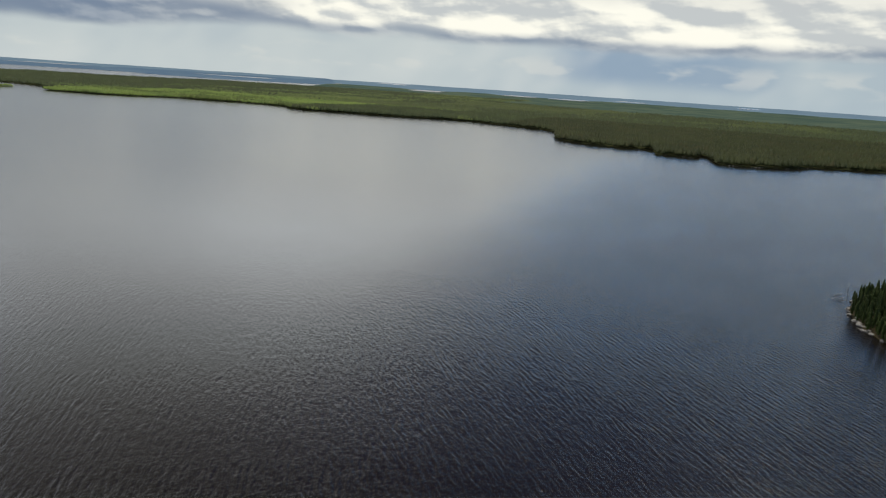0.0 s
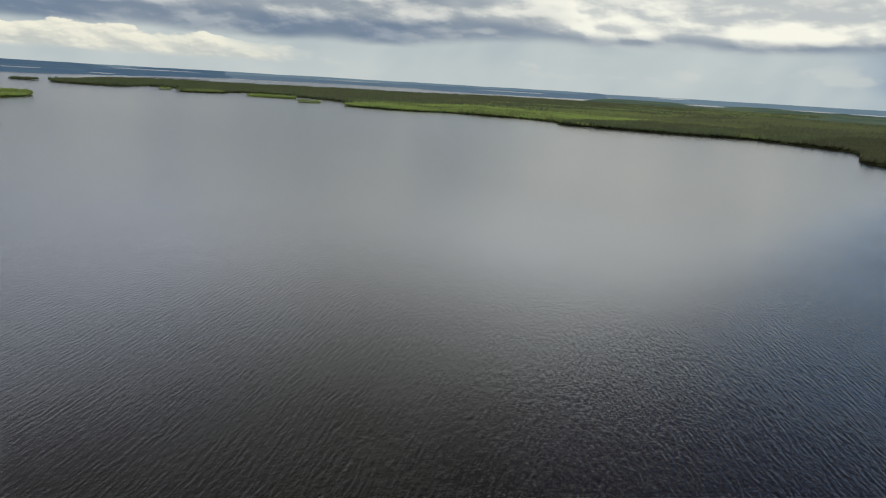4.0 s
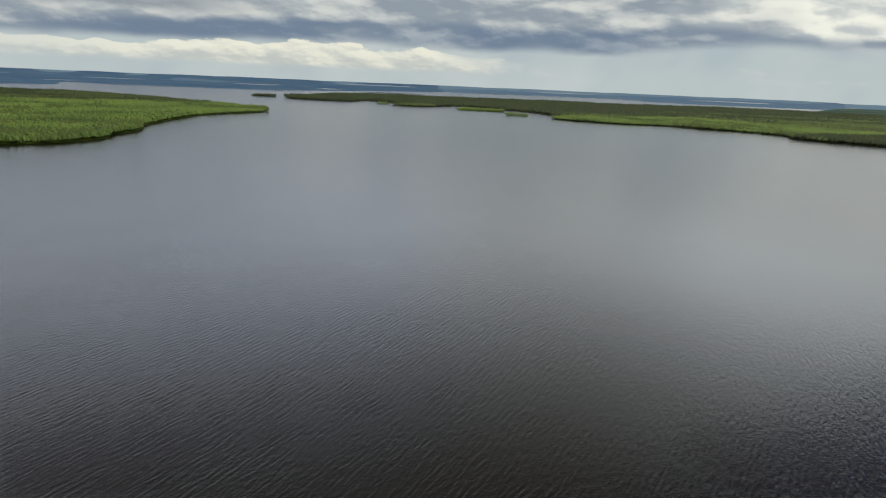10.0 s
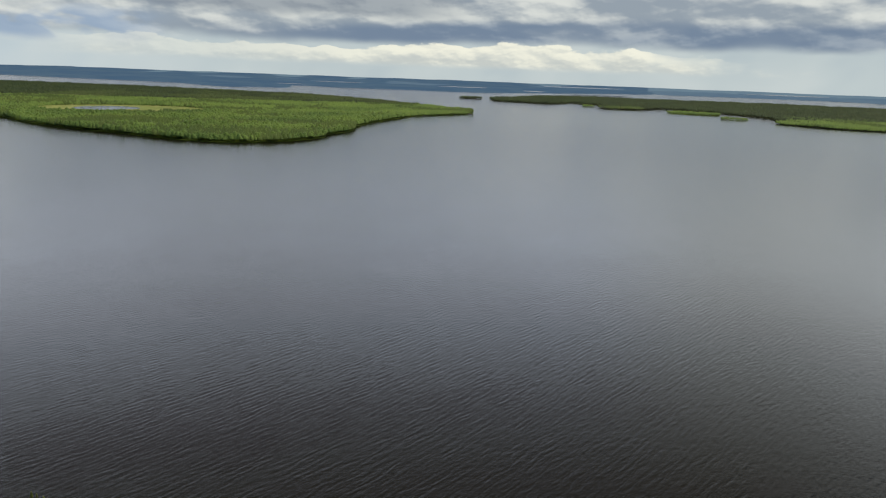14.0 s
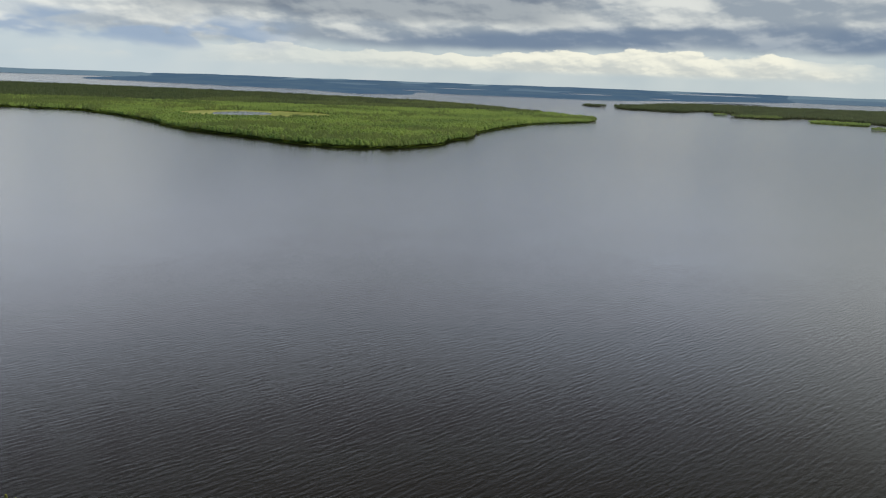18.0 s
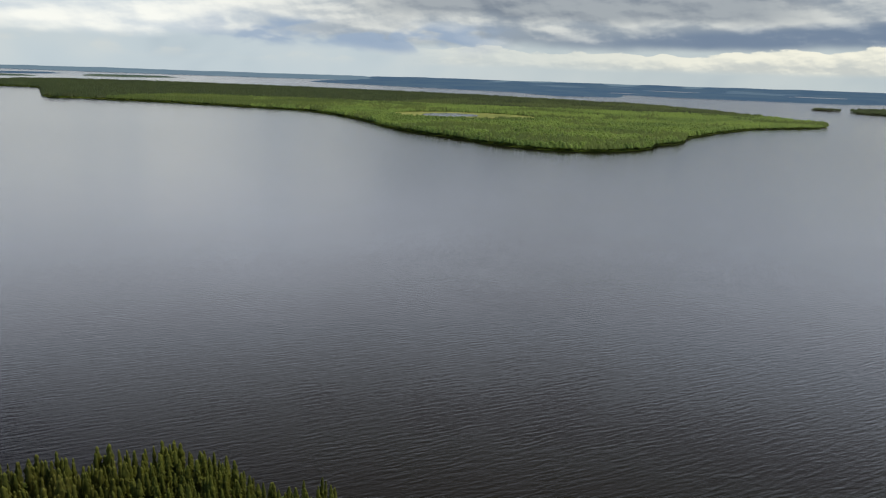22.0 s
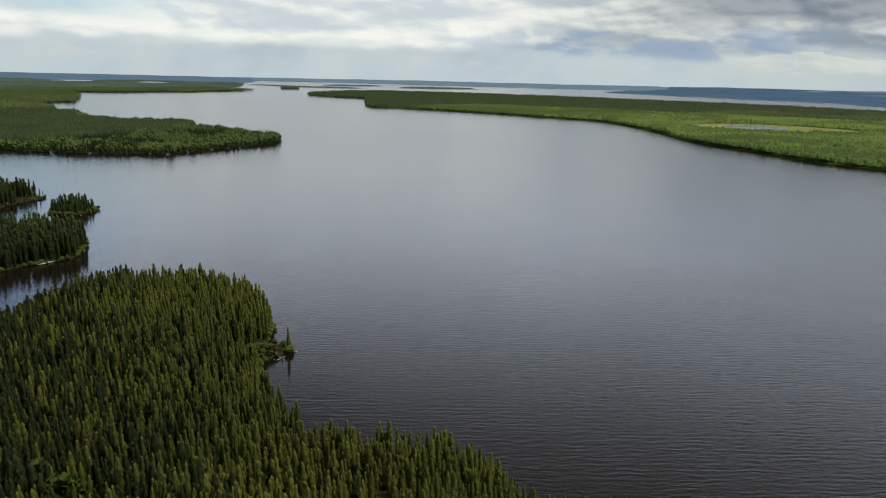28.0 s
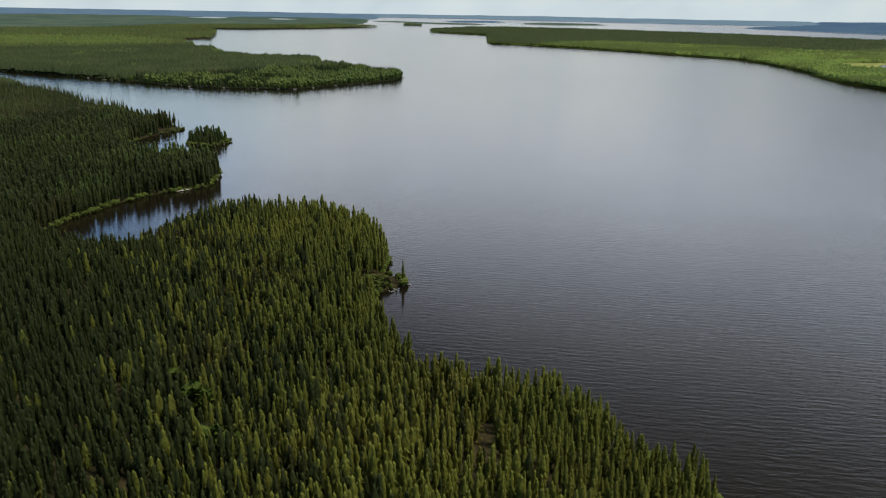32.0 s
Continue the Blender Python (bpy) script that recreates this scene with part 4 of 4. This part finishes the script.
scrub("scrub_cape", "main", 900, (-760, -900, -350, -530), "dark low scrub along the western cape", M_WOOD)
scrub("scrub_islet", "islet", 160, (-320, -370, -250, -300), "olive green low scrub on the islet's rim", M_SCRUB)


def mixed_wood(name, key, box, area, share, label, seed, tall=9.0, limit=None, far=False, patchy=1.2, needles=None, close=False, zone=None, size=170, grain=0.35, leaves=None):
    """Spruce and birch together; share: how much of it is birch, in patches of that size; zone: where the birches gather."""
    x, y = scatter(SHORES[key], box, area)
    if limit is not None:
        keep = limit(x, y)
        x, y = x[keep], y[keep]
    lean = swell(x, y, size, seed) * patchy + 0.5 * swell(x, y, size * 0.3, seed + 5) + grain * (rng.random(len(x)) - 0.5) + share
    if zone is not None:
        lean = lean + zone(x, y)
    pick = lean > 0.5
    h = tall + 1.6 * swell(x, y, 90, seed + 3) + 2.0 * swell(x, y, 26, seed + 7) + 1.5 * rng.standard_normal(len(x))
    h = np.clip(h, 3, 15)
    leafy, dark = leaves or M_BIRCH, needles or M_WOOD
    for mine, shapes, wide, mat, kind in ((~pick, BACK_SPRUCE if close else FAR_SPRUCE, 1.2 if close else 2.0 if far else 1.35, dark, "spruces"),
                                          (pick, BACK_BIRCH if close else ISLAND_BIRCH if name == "island_wood" else FAR_BIRCH, 1.2 if close else 2.1 if far else 1.4, leafy, "birches")):
        if mine.any():
            plant(name + "_" + kind, shapes, x[mine], y[mine], h[mine] * (1.0 if kind == "spruces" else 0.85), wide * (0.85 + 0.4 * rng.random(mine.sum())), 0.3, [mat], label, "forest", not close)


def off_bog(x, y):
    return ((x + 1455) / 148) ** 2 + ((y + 150) / 150) ** 2 > 1


def beyond_shore(x, y):
    return (x < -1500) | (y > 1790)


def before_haze(x, y):
    return ~inside(SHORES["north_far"], x, y) & ~inside(SHORES["west_far"], x, y)


def ease(v, lo, hi):
    u = np.clip((v - lo) / (hi - lo), 0, 1)
    return u * u * (3 - 2 * u)


def spot(x, y, cx, cy, rx, ry):
    return np.exp(-((x - cx) / rx) ** 2 - ((y - cy) / ry) ** 2)


def cape_zone(x, y):
    return 0.75 * spot(x, y, -640, -575, 70, 40) + 0.45 * spot(x, y, -520, -560, 60, 25)


def west_zone(x, y):
    # first spot: a sunlit band put in as lighter trees; second: green shore
    return 0.9 * spot(x, y, -720, -1650, 330, 230) + 0.6 * spot(x, y, -2000, -2420, 500, 90)


def island_zone(x, y):
    """Open birch on the middle and the tip, spruce along the front shore and in the west."""
    return 0.95 * ease(y + 0.25 * (x + 1400), -680, -400) - 0.45 * spot(x, y, -960, 60, 75, 130) - 0.35 * spot(x, y, -1080, -140, 120, 60) + 0.3 * spot(x, y, -1450, 420, 250, 160)


def north_zone(x, y):
    """Spruce towards the water in the east, its colour darkened for cloud shade, green birch in the west and on the
    slope behind.
    """
    return 0.75 * ease(-x + 0.45 * (y - 1400), 700, 1000) + 0.55 * spot(x, y, -700, 1900, 900, 220) + 0.4 * spot(x, y, 0, 2700, 1200, 260)


def back_zone(x, y):
    return 0.7 * ease(x, -1800, -1450) - 0.3 * ease(-x, 1900, 2300) + 1.3 * spot(x, y, -2065, 1190, 80, 90)


mixed_wood("cape_wood", "main", (-800, -720, -380, -500), 9.0, 0.34, "mixed woods on the western cape", 21.0, 8.5, None, False, 0.5, M_WOOD, True, cape_zone, 70, 0.6, M_YOUNG)
mixed_wood("west_wood", "main", (-1100, -1300, -250, -720), 9.0, 0.06, "mixed woods behind the western cape", 21.0, 9.0, None, False, 0.8, M_WOOD, False, west_zone, leaves=M_YOUNG)
mixed_wood("west_far_wood", "main", (-2600, -3600, -150, -1300), 105.0, 0.05, "mixed woods stretching west from the lake", 22.0, 10.0, before_haze, True, 0.7, M_OLIVE, False, west_zone, 420, leaves=M_YOUNG)
x, y = stand(SHORES["main"], (45, 225, 160, 380), 2.0, 0.9)
plant("head_wood", NEAR_SPRUCE, x, y, 4.2 + 2.6 * rng.random(len(x)), 0.8 + 0.4 * rng.random(len(x)), 0.3, [M_SPRUCE_MID, M_BARK], "low dark spruces on a stony head", "forest", True)
mixed_wood("island_wood", "island", (-1420, -1000, -840, 600), 8.5, -0.12, "bright green woods on the low island", 24.0, 8.5, off_bog, False, 1.1, M_YOUNG, zone=island_zone, size=130, grain=0.5)
mixed_wood("island_mid_wood", "island", (-1900, -1000, -1420, 600), 13.0, -0.12, "bright green woods round the island's bog", 24.0, 8.5, off_bog, False, 1.1, M_YOUNG, zone=island_zone, size=130, grain=0.5)
mixed_wood("island_back_wood", "island", (-3300, -1000, -1900, 600), 36.0, -0.25, "green woods on the far side of the island", 24.0, 9.0, None, True, 0.9, M_WOOD, zone=island_zone, size=220, leaves=M_OLIVE)
mixed_wood("island_west_wood", "island", (-3300, -2400, -1480, -1000), 60.0, -0.10, "dark woods on the west end of the island", 28.0, 10.0, None, True, 0.6, size=220, leaves=M_OLIVE)
# cloud shade over the eastern shore is put into these needle colours
mixed_wood("north_east_wood", "north", (-380, 880, 400, 1800), 14.0, -0.50, "spruce woods along the northern shore, darkened like cloud shade", 26.0, 9.5, None, False, 0.7, M_SPRUCE_DARK, zone=north_zone, leaves=M_WOOD)
mixed_wood("north_mid_wood", "north", (-850, 880, -380, 1800), 13.0, -0.10, "olive spruce woods along the northern shore", 26.0, 9.5, None, False, 0.9, M_WOOD, zone=north_zone, leaves=M_YOUNG)
mixed_wood("north_west_wood", "north", (-1500, 1100, -850, 1800), 14.0, -0.10, "mixed green woods along the northern shore", 29.0, 8.0, None, False, 0.8, M_YOUNG, zone=north_zone)
mixed_wood("north_back_wood", "north", (-3500, 950, -1000, 4200), 95.0, -0.05, "mixed woods behind the northern shore", 27.0, 10.5, beyond_shore, True, 0.9, M_WOOD, zone=back_zone, size=320, leaves=M_YOUNG)
mixed_wood("north_inland_wood", "north", (-1000, 1780, 1200, 4200), 110.0, -0.05, "olive woods behind the northern shore", 27.0, 10.5, before_haze, True, 1.1, M_WOOD, zone=north_zone, size=420, leaves=M_OLIVE)
for key, share in (("reef", 0.3), ("lee", 1.2), ("skerry", 1.2), ("holm", 0.6), ("gate", 0.3)):
    px, py = np.array(SHORES[key]).T
    mixed_wood(key + "_wood", key, (px.min(), py.min(), px.max(), py.max()), 22.0, share, "low wood on a small island", 30.0, 7.0 if share > 1 else 8.0, leaves=M_BIRCH if share > 0.5 else M_OLIVE)

# pond and bog on the island
pond = coast([(-1405, -180), (-1425, -230), (-1500, -235), (-1550, -190), (-1530, -135), (-1460, -122)], 0.006, 0.002, 14.0)
bog = coast([(-1370, -200), (-1400, -290), (-1520, -300), (-1620, -210), (-1610, -40), (-1500, 20), (-1400, -20)], 0.008, 0.003, 15.0)
ob = pool("ground_bog", bog, 2.3, "yellow-green sedge bog round the island pond")
ob.data.materials[0] = M_BOG
pool("water_pond", pond, 2.6, "small pale pond in the island bog")

# ---- single trees of the near stretch ----


def part(name, verts, faces, mat, parent, label=""):
    ob = mesh_object(name, verts, faces, [mat])
    ob.parent = parent
    return tagged(ob, label) if label else ob


MODELS = []
for v, f, bark in ONE_SPRUCE:
    tree = tagged(new("spruce_tree"), "young dark green spruce standing in a dense stand", "tree", "spruces on the near point")
    part("trunk", v[:6], f[bark == 1], M_BARK, tree)
    crown = part("crown", v[6:], f[bark == 0] - 6, M_SPRUCE_ONE, tree)
    crown.data.polygons.foreach_set("use_smooth", np.full(len(crown.data.polygons), True))
    MODELS.append(tree)
places = [pose(x, y, 0.3, 1.5 * rng.standard_normal(), 1.5 * rng.standard_normal(), 360 * rng.random()) @ Matrix.Diagonal((h * wide, h * wide, h, 1))
          for x, y, h, wide in SINGLES]
for i, place in enumerate(places[len(MODELS):]):
    copy_thing(MODELS[i % len(MODELS)], place)
for tree, place in zip(MODELS, places):
    tree.matrix_basis = place

# ---- shores: shrubs, lone trees, dead trees, boulders ----
for k, (v, f, bark) in enumerate(MID_BIRCH):
    v[:, 2] *= 0.62
SHRUBS = []
for v, f, bark in LEAFY:
    shrub = tagged(new("shrub"), "low olive green willow shrub at the water's edge", "shrub", "shrubs on the spits")
    part("foliage", v * (1.9, 1.9, 0.9) - (0, 0, 0.2), f, M_BIRCH_ONE, shrub)
    part("stem", np.array([(0.02, 0, -0.1), (-0.01, 0.02, -0.1), (-0.01, -0.02, -0.1), (0, 0, 0.5)]), np.array([(0, 1, 3), (1, 2, 3), (2, 0, 3)]), M_BARK, shrub)
    SHRUBS.append(shrub)
spots = [(-193.5 - 2.1 * i + rng.random(), -93.5 - 1.2 * (i % 3) + rng.random(), 2.2 + 2.0 * rng.random()) for i in range(5)]
spots += [(-195 - 5 * rng.random(), -94 - 6 * rng.random(), 2.0 + 2.6 * rng.random()) for i in range(12)]
spots += [(-188 - 7 * rng.random(), -90 - 7 * rng.random(), 2.0 + 2.2 * rng.random()) for i in range(14)]
spots += [(-281 - 17 * u, -383.5 - 7 * u - 6 * rng.random() * (1 - u), 0.8 + 1.2 * rng.random()) for u in np.linspace(0, 1, 12)]
spots += [(-300 + 2 * rng.random(), -332 - 12 * rng.random(), 1.5 + rng.random()) for i in range(5)]
places = [pose(x, y, 0.5, 0, 0, 360 * rng.random()) @ Matrix.Diagonal((h, h, h, 1)) for x, y, h in spots]
for i, place in enumerate(places[len(SHRUBS):]):
    copy_thing(SHRUBS[i % len(SHRUBS)], place)
for shrub, place in zip(SHRUBS, places):
    shrub.matrix_basis = place


BIRCHES = []
for v, f, bark in LEAFY:
    tree = tagged(new("birch_tree"), "fresh green birch among dark spruces", "tree", "birches among the spruces")
    part("crown", v, f, M_BIRCH_LONE, tree)
    part("trunk", np.array([(0.012, 0, 0), (-0.008, 0.01, 0), (-0.008, -0.01, 0), (0, 0, 0.8)]), np.array([(0, 1, 3), (1, 2, 3), (2, 0, 3)]), M_BARK, tree)
    BIRCHES.append(tree)
spots = [(-125.8, -68.4, 8.6), (-124.3, -69.6, 7.4), (-127.2, -66.9, 7.8), (-122, -53.2, 8.0), (-121, -54.8, 7.0), (-123.4, -52.0, 7.2), (-128, -78.9, 7.0), (-129, -77.5, 5.6),
         (-150, -128, 7.0), (-139, -104, 6.5), (-163, -96, 6.8), (-186, -120, 6.6)]
places = [pose(x, y, 0.3, 0, 0, 360 * rng.random()) @ Matrix.Diagonal((h, h, h, 1)) for x, y, h in spots]
for i, place in enumerate(places[len(BIRCHES):]):
    copy_thing(BIRCHES[i % len(BIRCHES)], place)
for tree, place in zip(BIRCHES, places):
    tree.matrix_basis = place


def lone_spruce(x, y, h, wide, shape, label):
    tree = tagged(new("lone_spruce"), label, "tree", "lone spruces on the spits")
    v, f, bark = shape
    part("trunk", v[:6], f[bark == 1], M_BARK, tree)
    part("crown", v[6:], f[bark == 0] - 6, M_SPRUCE_ONE, tree)
    tree.matrix_basis = pose(x, y, 0.4, 0, 0, 40 * x) @ Matrix.Diagonal((h * wide, h * wide, h, 1))


for x, y, h, wide in ((-204.8, -91.6, 7.4, 0.6), (-206.2, -92.6, 3.6, 0.9), (-203.6, -93.0, 2.6, 1.1)):
    lone_spruce(x, y, h, wide, NEAR_SPRUCE[int(h) % 7], "slim spruce alone on the tip of the spit")
for x, y, h, wide in ((-299, -393, 6.0, 0.7), (-294, -392, 7.0, 0.6), (-290, -391, 4.5, 0.8), (-301.5, -394, 4.0, 0.7)):
    lone_spruce(x, y, h, wide, MID_SPRUCE[int(h) % 5], "thin spruce on a grassy spit")


def stick(p, q, r0, r1, sides=4):
    """A tapered stem from p to q."""
    p, q = Vector(p), Vector(q)
    side = (q - p).cross(Vector((0.3, 0.2, 1))).normalized()
    other = (q - p).cross(side).normalized()
    v = [tuple(c + (side * math.cos(k * 6.2832 / sides) + other * math.sin(k * 6.2832 / sides)) * r) for c, r in ((p, r0), (q, r1)) for k in range(sides)]
    f = []
    for k in range(sides):
        j = (k + 1) % sides
        f += [(k, j, sides + j), (k, sides + j, sides + k)]
    return np.array(v), np.array(f)


def dead_tree(x, y, h, lean, label):
    tree = tagged(new("dead_tree"), label, "dead tree", "dead trees on the shore")
    part("trunk", *stick((0, 0, 0), (lean, 0.3 * lean, h), 0.09, 0.02), M_DEAD, tree)
    for i in range(5):
        z = h * (0.35 + 0.12 * i)
        a = i * 2.4 + x
        s = Vector((lean * z / h, 0.3 * lean * z / h, z))
        part("branch", *stick(s, s + Vector((math.cos(a), math.sin(a), 0.35)) * (0.9 - 0.11 * i), 0.03, 0.008), M_DEAD, tree)
    tree.location = (x, y, 0.3)


for x, y, h, lean in ((59.5, 310, 4.2, -1.2), (60.5, 317, 5.5, -0.4), (-172.5, -63, 4.5, 0.3), (-176.5, -70.5, 5.0, -0.2), (-169.5, -48, 4.0, 0.2), (-151.5, -190, 5.5, 0.4), (-153, -187, 6.5, -0.3),
                      (-157.5, -183, 5.0, 0.2), (-163, -184.5, 6.0, 0.3), (-300, -404, 5.0, 0.3), (-298, -410, 6.0, -0.3)):
    dead_tree(x, y, h, lean, "bare grey dead tree at the water's edge")
for x, y, a, n in ((58, 311, 120, 5.5), (57.5, 306, 95, 4.0), (58.5, 318, 140, 5.0), (-198, -89.5, 100, 3.0)):
    log = tagged(new("drift_log"), "grey fallen trunk lying out into the water", "log", "drift logs")
    d = Vector((-math.sin(radians(a)), math.cos(radians(a)), 0))
    part("trunk", *stick((0, 0, 0.25), tuple(d * n + Vector((0, 0, 0.05))), 0.13, 0.05, 6), M_DEAD, log)
    part("branch", *stick(tuple(d * n * 0.6 + Vector((0, 0, 0.1))), tuple(d * n * 0.7 + Vector((0.3, 0.3, 0.9))), 0.04, 0.01), M_DEAD, log)
    log.location = (x, y, 0.1)

BOULDER_MESHES = []
for i in range(6):
    bm = bmesh.new()
    bmesh.ops.create_icosphere(bm, subdivisions=2, radius=0.5)
    for v in bm.verts:
        n = noise.noise(v.co * 2.2 + Vector((i * 7.0, 0, 0)))
        v.co *= 1 + 0.45 * n
        v.co.z *= 0.62
        v.co.z = max(v.co.z, -0.2)
    me = bpy.data.meshes.new("boulder")
    bm.to_mesh(me)
    bm.free()
    me.materials.append(M_ROCK)
    BOULDER_MESHES.append(me)


def boulders(line, count, small, large, spread, label, group):
    """Boulders strewn along a stretch of shore."""
    pts = [Vector(p) for p in line]
    for i in range(count):
        u = rng.random() * (len(pts) - 1)
        k = min(int(u), len(pts) - 2)
        p = pts[k].lerp(pts[k + 1], u - k)
        s = small + (large - small) * rng.random() ** 2
        ob = tagged(new("boulder", BOULDER_MESHES[i % 6]), label, "boulder", group)
        ob.matrix_basis = pose(p.x + spread * rng.standard_normal(), p.y + spread * rng.standard_normal(), 0.12 * s + 0.05, 0, 0, 360 * rng.random()) @ Matrix.Diagonal((s, s * (0.6 + 0.4 * rng.random()), s * 0.8, 1))


boulders([(65, 248.5), (59.5, 262), (56.5, 278), (57.5, 298), (63, 313)], 46, 0.5, 2.4, 0.8, "grey boulder on the stony head", "boulders on the head")
boulders([(-65, 986), (-38, 988), (-16, 979)], 7, 0.8, 2.6, 1.0, "grey boulder off the northern shore", "boulders along the northern shore")
boulders([(14, 908), (60, 923), (96, 945)], 10, 0.8, 2.6, 1.0, "grey boulder off the northern shore", "boulders along the northern shore")
sand = []
for ring, high in ((1.0, 0.02), (0.6, 0.30)):
    for k in range(28):
        a = k * 6.2832 / 28
        q = ring * (0.75 + 0.35 * noise.noise(Vector((math.cos(a) * 1.5, math.sin(a) * 1.5, 3.0))))
        sand.append((-217.5 + 5.2 * q * math.cos(a), -239.3 + 1.7 * q * math.sin(a), 0.25 + high))
faces = [f for k in range(28) for f in ((k, (k + 1) % 28, 28 + (k + 1) % 28), (k, 28 + (k + 1) % 28, 28 + k), (28 + k, 28 + (k + 1) % 28, 56))]
tagged(mesh_object("sand_beach", sand + [(-217.5, -239.3, 0.6)], faces, [M_SAND], smooth=True), "small pale sand beach at the edge of the cove", "beach")
boulders([(-229, -238), (-240, -249), (-251, -264), (-254, -272), (-254, -279)], 14, 0.6, 1.8, 0.5, "grey boulder off the wooded point", "boulders off the point")
boulders([(-281, -349), (-274, -338), (-280, -321), (-299, -330)], 20, 0.3, 0.9, 0.4, "grey boulder on the islet's rim", "boulders round the islet")
boulders([(-392, -825), (-427, -672), (-447, -619), (-504, -546), (-606, -550), (-690, -575)], 60, 0.8, 3.0, 0.8, "pale boulder on the western cape's shore", "boulders on the western cape")
boulders([(-172, 0), (-176, -10), (-178, -20)], 9, 0.4, 1.3, 0.4, "grey boulder below the spruces", "boulders on the near point")
boulders([(-195, -91), (-206.5, -90.8), (-208, -95)], 9, 0.3, 0.9, 0.3, "small grey stone on the spit", "stones on the spit")
boulders([(-1445, 380), (-1560, 520), (-1600, 560)], 16, 1.5, 4.5, 1.5, "pale rock on the island's tip", "rocks on the island tip")
boulders([(12, 910), (60, 925), (96, 947), (118, 985)], 12, 1.0, 2.6, 1.0, "pale rock on the northern shore", "rocks on the northern shore")
